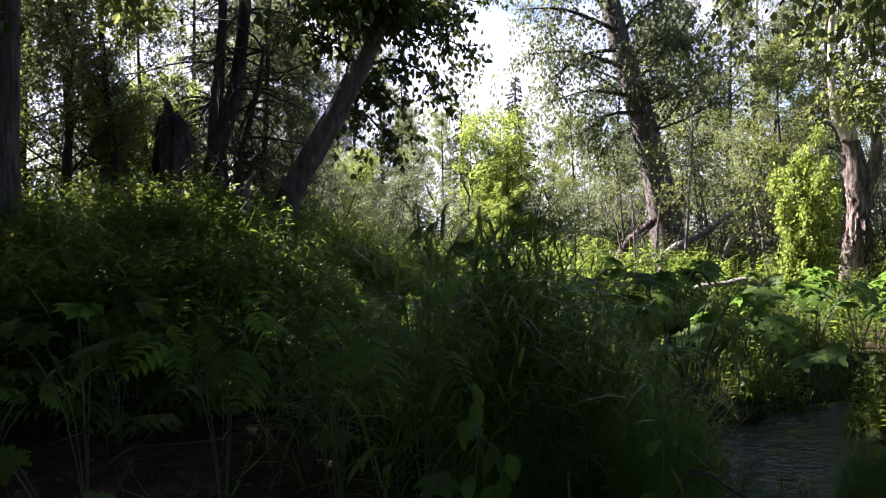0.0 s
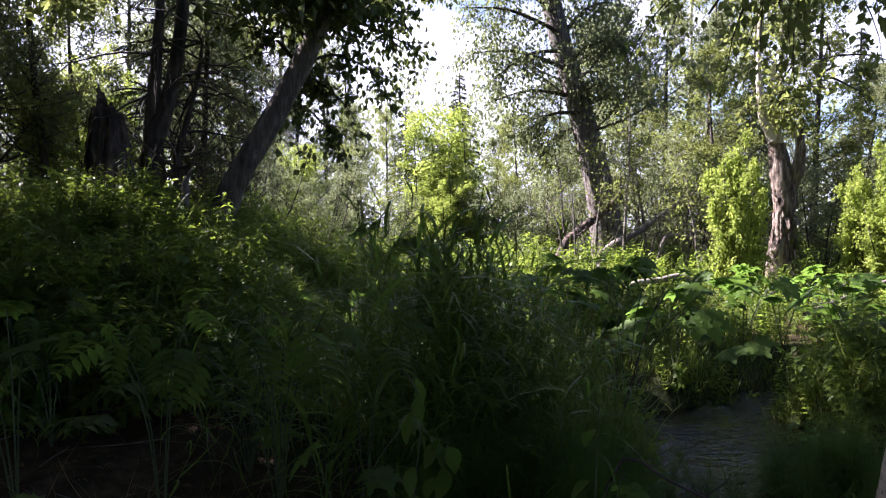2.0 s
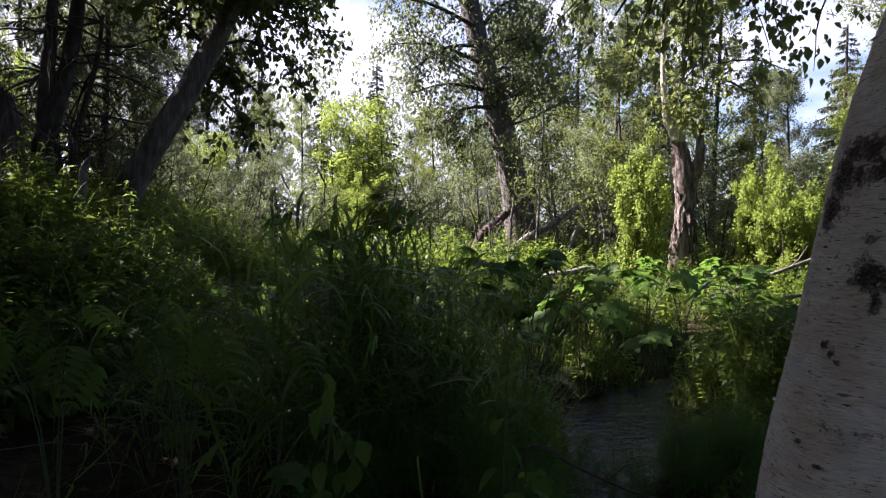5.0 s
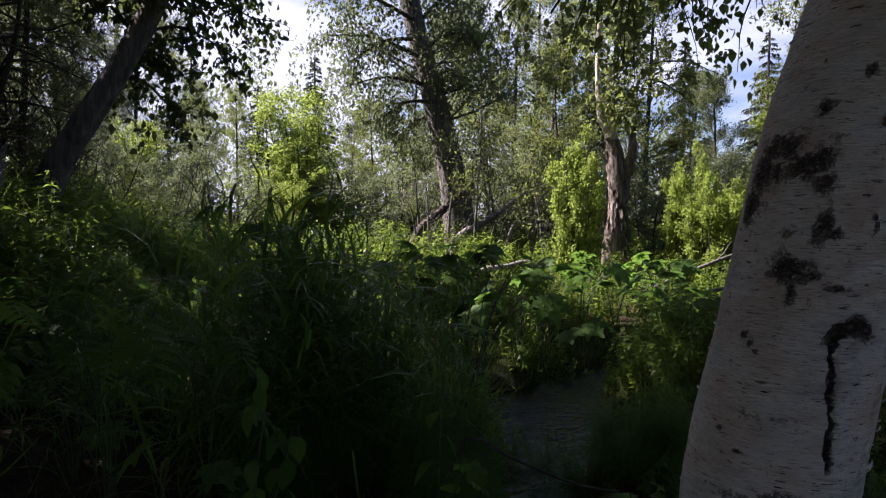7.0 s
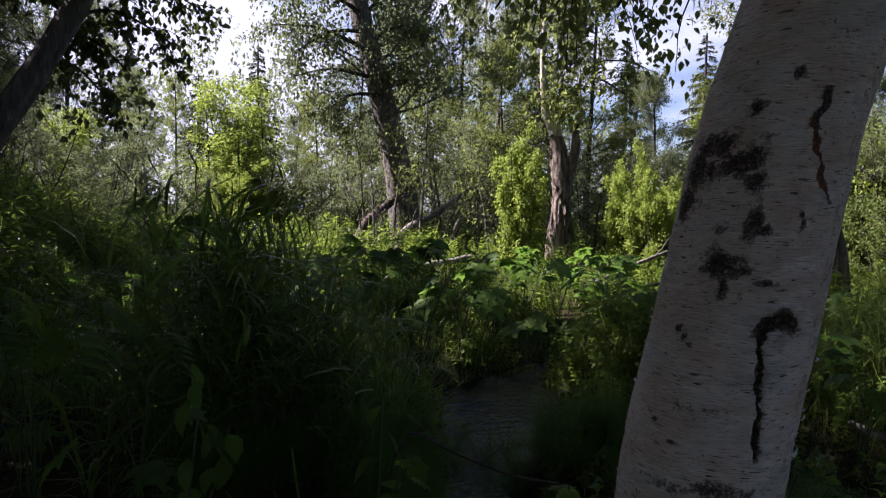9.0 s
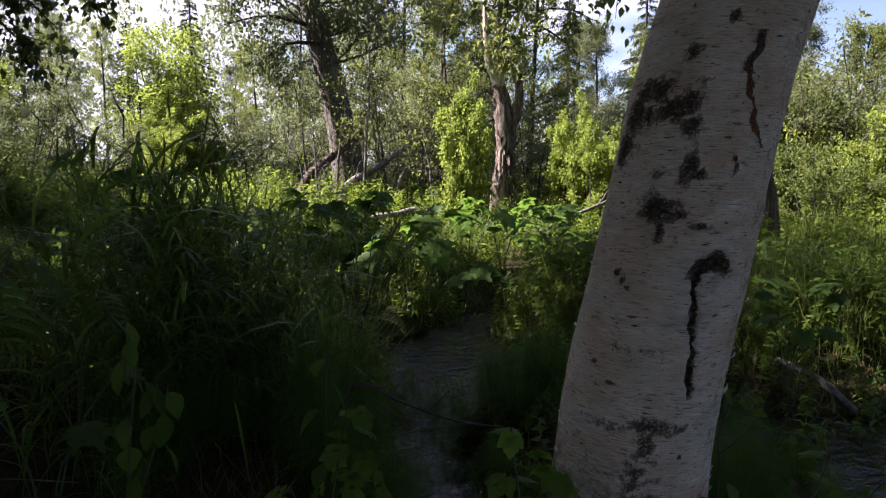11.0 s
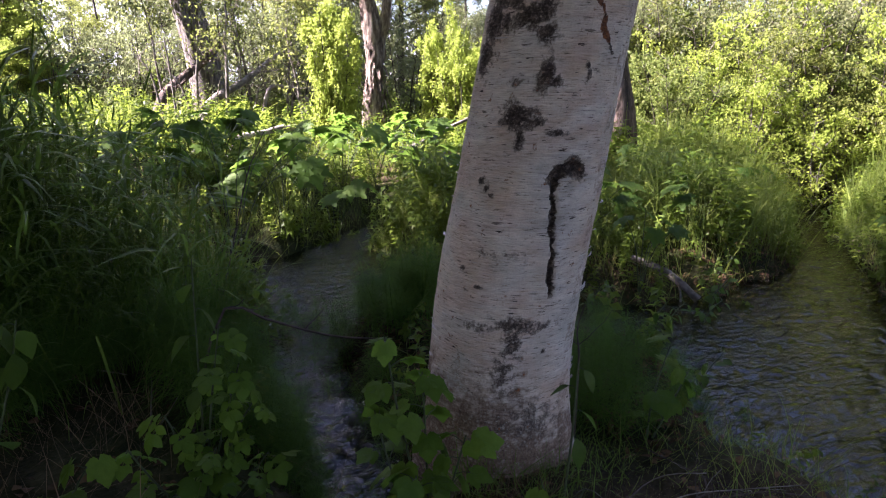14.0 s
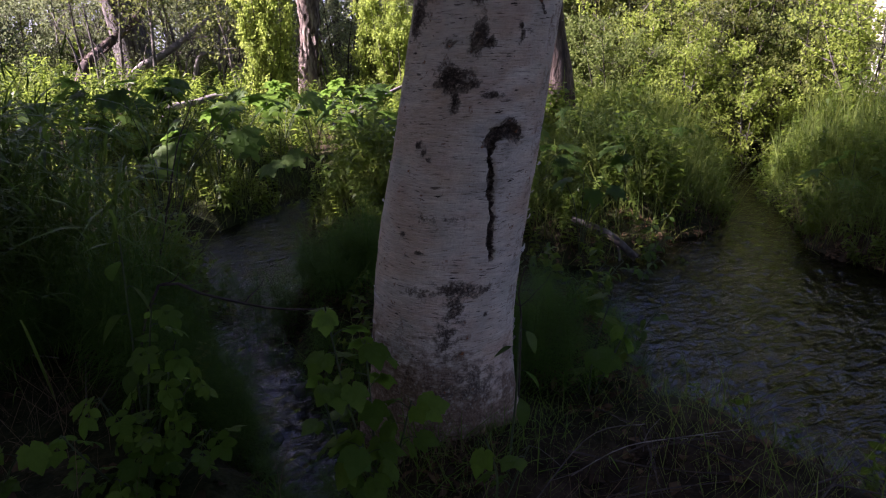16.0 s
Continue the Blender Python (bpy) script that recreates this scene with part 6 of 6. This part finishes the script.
leafy_plant("rose_bush", (0.62, 1.66), [[(0.62, 1.66, 0.03), (0.66, 1.66, 0.35), (0.70, 1.65, 0.60)], [(0.62, 1.66, 0.03), (0.70, 1.63, 0.25), (0.77, 1.62, 0.36)], [(0.60, 1.66, 0.03), (0.58, 1.66, 0.22), (0.54, 1.68, 0.36)], [(0.58, 1.66, 0.03), (0.50, 1.68, 0.16), (0.44, 1.70, 0.28)], [(0.62, 1.64, 0.03), (0.62, 1.6, 0.15), (0.64, 1.57, 0.28)], [(0.66, 1.64, 0.03), (0.72, 1.6, 0.12), (0.78, 1.56, 0.22)], [(0.60, 1.62, 0.03), (0.55, 1.56, 0.14), (0.52, 1.52, 0.2)], [(0.62, 1.66, 0.03), (0.68, 1.64, 0.28), (0.74, 1.63, 0.48)]], 10, 0.092, "wild rose bush with five-part leaves on the bank", ROSE, -0.5, 0.02)
leafy_plant("twisted_stalk", (0.10, 1.98), [[(0.10, 1.98, 0.02), (0.14, 1.98, 0.45), (0.16, 1.97, 0.72), (0.10, 1.95, 0.84)], [(0.08, 2.0, 0.02), (0.2, 1.98, 0.4), (0.25, 1.96, 0.62)]], 7, 0.11, "tall stalk with drooping oval leaves on the bank", OVATE, -1.0, 0.03)
leafy_plant("twisted_stalk", (0.68, 1.86), [[(0.68, 1.86, 0.02), (0.69, 1.86, 0.4), (0.70, 1.86, 0.74)]], 7, 0.10, "slender stalk with pale oval leaves over water", OVATE, -0.5, 0.02)
leafy_plant("herb_sprig", (1.42, 1.02), [[(1.42, 1.02, 0.05), (1.45, 1.02, 0.3), (1.47, 1.03, 0.50)]], 5, 0.075, "small sprig of oval leaves at the birch's foot", OVATE, -0.8, 0.02)
leafy_plant("bramble_shoot", (1.96, 1.14), [[(1.96, 1.14, 0.0), (1.95, 1.12, 0.22), (2.0, 1.09, 0.44)], [(1.96, 1.14, 0.0), (2.03, 1.1, 0.18), (2.12, 1.1, 0.28)]], 4, 0.075, "bramble shoot with round leaves by the pool", CURRANT, -0.5, 0.03)
leafy_plant("currant_seedling", (1.24, 0.90), [[(1.24, 0.90, 0.05), (1.23, 0.88, 0.2), (1.21, 0.9, 0.31)], [(1.24, 0.9, 0.05), (1.27, 0.86, 0.18), (1.29, 0.83, 0.29)]], 2, 0.065, "currant seedling with few leaves at the birch's foot", CURRANT, -0.5, 0.03)
for bx, by, h in ((0.28, 1.72, 0.22), (0.15, 1.62, 0.20), (0.0, 1.75, 0.25), (-0.2, 1.8, 0.22)):
    z = float(ground_z(bx, by))
    leafy_plant("bramble_shoot", (bx, by), [[(bx, by, z), (bx + 0.03, by, z + 0.6 * h), (bx + 0.08, by - 0.03, z + h)]], 5, 0.07, "low bramble shoot in shade on dark soil", CURRANT, -0.5, 0.04)

for bx, by, h in ((3.35, 2.05, 0.16), (3.62, 1.98, 0.14), (3.9, 2.12, 0.18), (4.25, 2.3, 0.16), (4.6, 2.45, 0.2), (4.95, 2.62, 0.18), (3.2, 2.5, 0.2), (4.1, 2.2, 0.12), (2.75, 1.45, 0.2), (2.55, 1.62, 0.22)):
    z = max(float(ground_z(bx, by)), WATER)
    leafy_plant("marsh_herb", (bx, by), [[(bx, by, z), (bx + 0.04, by - 0.02, z + 0.6 * h), (bx + 0.10, by - 0.05, z + h)], [(bx, by, z), (bx - 0.05, by - 0.03, z + 0.5 * h), (bx - 0.11, by - 0.04, z + 0.8 * h)]], 6, 0.06, "small leafy marsh herb on the muddy bank", OVATE, -0.4, 0.03)

# broad leaves that arch over the slope and the banks
SHADE = "large-leaved cow parsnip in deep shade"
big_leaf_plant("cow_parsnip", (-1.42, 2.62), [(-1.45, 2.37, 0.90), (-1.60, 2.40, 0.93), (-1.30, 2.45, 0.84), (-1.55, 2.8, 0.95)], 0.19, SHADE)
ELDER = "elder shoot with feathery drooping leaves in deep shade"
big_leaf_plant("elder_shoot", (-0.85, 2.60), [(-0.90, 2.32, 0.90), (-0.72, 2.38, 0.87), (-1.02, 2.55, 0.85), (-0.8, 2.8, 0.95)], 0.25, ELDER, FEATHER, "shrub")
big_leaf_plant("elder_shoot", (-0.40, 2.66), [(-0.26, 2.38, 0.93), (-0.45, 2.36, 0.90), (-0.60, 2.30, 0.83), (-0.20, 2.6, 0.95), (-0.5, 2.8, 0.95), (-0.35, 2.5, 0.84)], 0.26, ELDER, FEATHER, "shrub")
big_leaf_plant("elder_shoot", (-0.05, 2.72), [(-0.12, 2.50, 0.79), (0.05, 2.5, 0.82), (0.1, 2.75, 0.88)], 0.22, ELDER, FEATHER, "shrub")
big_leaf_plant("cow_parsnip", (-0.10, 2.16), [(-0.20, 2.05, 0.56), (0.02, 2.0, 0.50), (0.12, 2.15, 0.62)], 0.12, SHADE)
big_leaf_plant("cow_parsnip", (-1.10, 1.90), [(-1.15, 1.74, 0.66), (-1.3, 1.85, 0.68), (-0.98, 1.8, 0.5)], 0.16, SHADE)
for x, y, h in ((0.12, 4.4, 1.24),):
    big_leaf_plant("cow_parsnip", (x, y), [(x + r * math.cos(c), y + r * math.sin(c), h + rng.normal(0, 0.07)) for c, r in zip(rng.uniform(0, 6.283, 6), rng.uniform(0.05, 0.4, 6))], 0.17, "tall broad-leaved cow parsnip standing in shade")
for k in range(34):
    a, d = rng.uniform(-36, -3), rng.uniform(3.4, 6.6)
    x, y = P(a, d)
    z = float(ground_z(x, y))
    n = int(rng.integers(4, 7))
    tips = [(x + r * math.cos(c), y + r * math.sin(c), z + rng.uniform(0.25, 0.6)) for c, r in zip(rng.uniform(0, 6.283, n), rng.uniform(0.12, 0.3, n))]
    if k % 3:
        big_leaf_plant("elder_shoot", (x, y), tips, 0.24, ELDER, FEATHER, "shrub", "slope elder shoots")
    else:
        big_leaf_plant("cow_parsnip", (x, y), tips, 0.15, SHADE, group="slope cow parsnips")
SUNNY = "broad-leaved cow parsnip at the meadow's edge"
big_leaf_plant("cow_parsnip", (1.55, 4.0), [(1.35, 3.91, 1.02), (1.61, 3.82, 1.03), (1.80, 3.76, 1.03), (1.93, 3.75, 0.90), (1.17, 3.96, 1.02), (1.5, 4.2, 1.0)], 0.135, SUNNY)
big_leaf_plant("cow_parsnip", (3.62, 2.45), [(3.66, 2.25, 0.37), (3.54, 2.3, 0.36), (3.78, 2.4, 0.38), (3.5, 2.5, 0.42), (3.7, 2.5, 0.44)], 0.12, SUNNY)
big_leaf_plant("cow_parsnip", (2.9, 5.25), [(2.75, 5.0, 0.30), (2.95, 5.0, 0.36), (3.15, 5.1, 0.34), (2.7, 5.25, 0.4)], 0.20, SUNNY)
for k in range(34):
    a, d = rng.uniform(12, 47), rng.uniform(5.4, 8.2)
    x, y = P(a, d)
    if float(stream_edge(x, y)) < 0.2:
        continue
    z = float(ground_z(x, y))
    h = rng.uniform(0.45, 0.72)
    big_leaf_plant("cow_parsnip", (x, y), [(x + 0.34 * math.cos(c), y + 0.34 * math.sin(c), z + h * rng.uniform(0.75, 1.1)) for c in rng.uniform(0, 6.283, 5)], 0.24, SUNNY, group="meadow cow parsnips")
for k in range(16):
    a, d = rng.uniform(40, 80), rng.uniform(4.0, 7.0)
    x, y = P(a, d)
    if float(stream_edge(x, y)) < 0.3:
        continue
    z = float(ground_z(x, y))
    big_leaf_plant("cow_parsnip", (x, y), [(x + 0.25 * math.cos(c), y + 0.25 * math.sin(c), z + rng.uniform(0.25, 0.5)) for c in rng.uniform(0, 6.283, 5)], 0.17, "leafy cow parsnip on the far bank", group="bank cow parsnips")


# ---- twigs, stones, litter -----------------------------------------------------
def twig(pts, r0, r1, label, material=M_TWIG, side=3):
    base = np.array(pts[0], float)
    t = thing("twig", base, label, "twig")
    w = Quads()
    line = line_through(*(np.array(pts, float) - base), n=12)
    tube(w, line, np.linspace(r0, r1, 12), 6, 0.05)
    for _ in range(side):
        k = rng.integers(2, 10)
        tube(w, limb_points(line[k], line[k + 1] - line[k] + rng.normal(0, 0.03, 3), rng.uniform(0.06, 0.2), 4, 0, 0.4), np.linspace(r1, 0.001, 5), 4)
    part("wood", w.mesh("wood"), material, t)


CORD = [(1.66, 1.20, 0.10), (1.66, 1.195, 0.40), (1.652, 1.20, 0.50), (1.665, 1.185, 0.585)]
z0 = float(ground_z(0.72, 2.12))
twig([(0.72, 2.12, z0), (0.84, 2.08, 0.48), (1.0, 2.02, 0.43), (1.18, 1.94, 0.36), (1.34, 1.86, 0.335)], 0.0058, 0.0035, "thin dark twig reaching across the water")
twig([(1.40, 0.90, float(ground_z(1.4, 0.9))), (1.50, 0.80, 0.24), (1.60, 0.70, 0.28)], 0.0018, 0.0012, "thin dry stick beside the birch", M_DEAD)
twig([(1.56, 0.90, float(ground_z(1.56, 0.9))), (1.68, 0.81, 0.12), (1.82, 0.71, 0.14), (1.98, 0.60, 0.15)], 0.0018, 0.0012, "thin dry stick by the pool", M_DEAD)
twig([(1.1, 3.0, 0.1), (1.25, 3.1, 0.5), (1.38, 3.2, 0.8), (1.5, 3.25, 1.0)], 0.005, 0.002, "dark leaning twig in the bank grass", M_TWIG, 7)
twig([(0.6, 1.3, float(ground_z(0.6, 1.3)) + 0.01), (0.75, 1.2, 0.10), (0.95, 1.1, 0.11)], 0.003, 0.002, "pale fallen stick on dark soil", M_DEAD)
twig([CORD[0], CORD[1], CORD[2], CORD[3]], 0.004, 0.002, "dark cord-like root hanging by the birch trunk", M_TWIG, 2)
for _ in range(30):
    x, y = rng.uniform(-2.4, 0.6), rng.uniform(1.6, 4.2)
    a, l = rng.uniform(0, 6.28), rng.uniform(0.15, 0.4)
    q = [(x + l * c * math.cos(a), y + l * c * math.sin(a)) for c in (0, 0.5, 1)]
    twig([(*e, float(ground_z(*e)) + 0.012) for e in q], 0.004, 0.002, "small fallen twig on dark forest soil", M_DEAD, 1)


for _ in range(18):
    x, y = rng.uniform(1.35, 2.5), rng.uniform(0.1, 1.0)
    a, l = rng.normal(-0.5, 0.7), rng.uniform(0.15, 0.55)
    q = [(x + l * c * math.cos(a), y + l * c * math.sin(a)) for c in (0, 0.5, 1)]
    twig([(*e, max(float(ground_z(*e)), WATER) + 0.012 + 0.05 * h) for e, h in zip(q, rng.uniform(0, 1, 3))], 0.003, 0.0012, "thin dark fallen twig on the wet bank", M_TWIG, 3)


def stone(x, y, r, sink=0.35):
    bm = bmesh.new()
    bmesh.ops.create_icosphere(bm, subdivisions=2, radius=r)
    k = rng.uniform(0, 9, 3)
    for v in bm.verts:
        d = v.co.normalized()
        v.co *= 1 + 0.16 * math.sin(3 * d.x + k[0]) + 0.12 * math.sin(4 * d.y + k[1]) + 0.06 * math.sin(9 * d.z + 7 * d.x)
        v.co.z *= 0.6
    me = bpy.data.meshes.new("stone")
    bm.to_mesh(me)
    bm.free()
    for f in me.polygons:
        f.use_smooth = True
    me.materials.append(M_STONE)
    ob = new("stone", me)
    ob.matrix_basis = pose(x, y, float(ground_z(x, y)) + r * (0.5 - sink), 0, 0, rng.uniform(0, 360))
    tagged(ob, "smooth grey stone lying in the brook", "stone", "brook stones")


for x, y, r in ((0.90, 1.20, 0.055), (0.84, 1.24, 0.04), (1.28, 2.35, 0.06), (1.44, 2.2, 0.06), (1.2, 2.1, 0.055), (1.25, 1.95, 0.05), (1.38, 2.05, 0.045), (1.36, 2.6, 0.05), (1.15, 1.85, 0.04), (5.95, 2.32, 0.05), (5.6, 2.3, 0.055), (5.3, 2.15, 0.05), (5.2, 1.8, 0.045), (3.35, 2.0, 0.06), (3.5, 2.15, 0.05), (2.5, 1.3, 0.045), (2.7, 1.55, 0.05)):
    stone(x, y, r)
buf = Quads()
x, y = sown(2600, -45, 85, 1.2, 5.5, 1.0, 0.0)
n = len(x)
r = turns(n, rng.uniform(0, 6.283, n), rng.normal(0, 0.3, n), rng.normal(0, 0.3, n)) * rng.uniform(0.02, 0.055, n)[:, None, None]
stamp(buf, MEDIUM, np.concatenate([r, np.stack([x, y, ground_z(x, y) + 0.012], 1)[:, :, None]], 2))
x, y = rng.uniform(1.2, 6.0, 16000), rng.uniform(1.0, 4.0, 16000)
e = stream_edge(x, y)
ok = (e > -0.06) & (e < 0.5)
x, y = x[ok], y[ok]
n = len(x)
r = turns(n, rng.uniform(0, 6.283, n), rng.normal(0, 0.4, n), rng.normal(0, 0.4, n)) * rng.uniform(0.02, 0.06, n)[:, None, None]
stamp(buf, (MEDIUM[0] * (0.6, 1, 1), MEDIUM[1]), np.concatenate([r, np.stack([x, y, ground_z(x, y) + 0.012], 1)[:, :, None]], 2))
structure("leaf_litter", buf.mesh("leaf_litter", False), M_LITTER, "fallen brown leaves on dark soil", "litter", "stuff")

# low growth that fills the meadow beyond the brook
buf = Quads()
x, y = rng.uniform(2.2, 6.6, 5200), rng.uniform(4.2, 8.6, 5200)
ok = stream_edge(x, y) > 0.08
sow(buf, [blade(1.0, 0.007, bend) for bend in (0.2, 0.4, 0.7)], x[ok], y[ok], 0.22, 0.5, 0.3)
x, y = rng.uniform(5.0, 9.0, 9000), rng.uniform(0.9, 5.2, 9000)
ok = (stream_edge(x, y) > 0.12) & (stream_edge(x, y) < 1.5)
sow(buf, [blade(1.0, 0.0055, bend) for bend in (0.1, 0.2, 0.4)], x[ok], y[ok], 0.35, 0.72, 0.16)
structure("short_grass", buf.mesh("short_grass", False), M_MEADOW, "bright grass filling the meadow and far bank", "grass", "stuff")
buf = Quads()
x, y = rng.uniform(1.4, 6.6, 620), rng.uniform(4.0, 8.4, 620)
ok = stream_edge(x, y) > 0.06
sow(buf, NEAR_HERBS, x[ok], y[ok], 0.26, 0.52, 0.2)
structure("low_herbs", buf.mesh("low_herbs", False), M_HERB, "low broad-leaved herbs among meadow grass", "plants", "stuff")
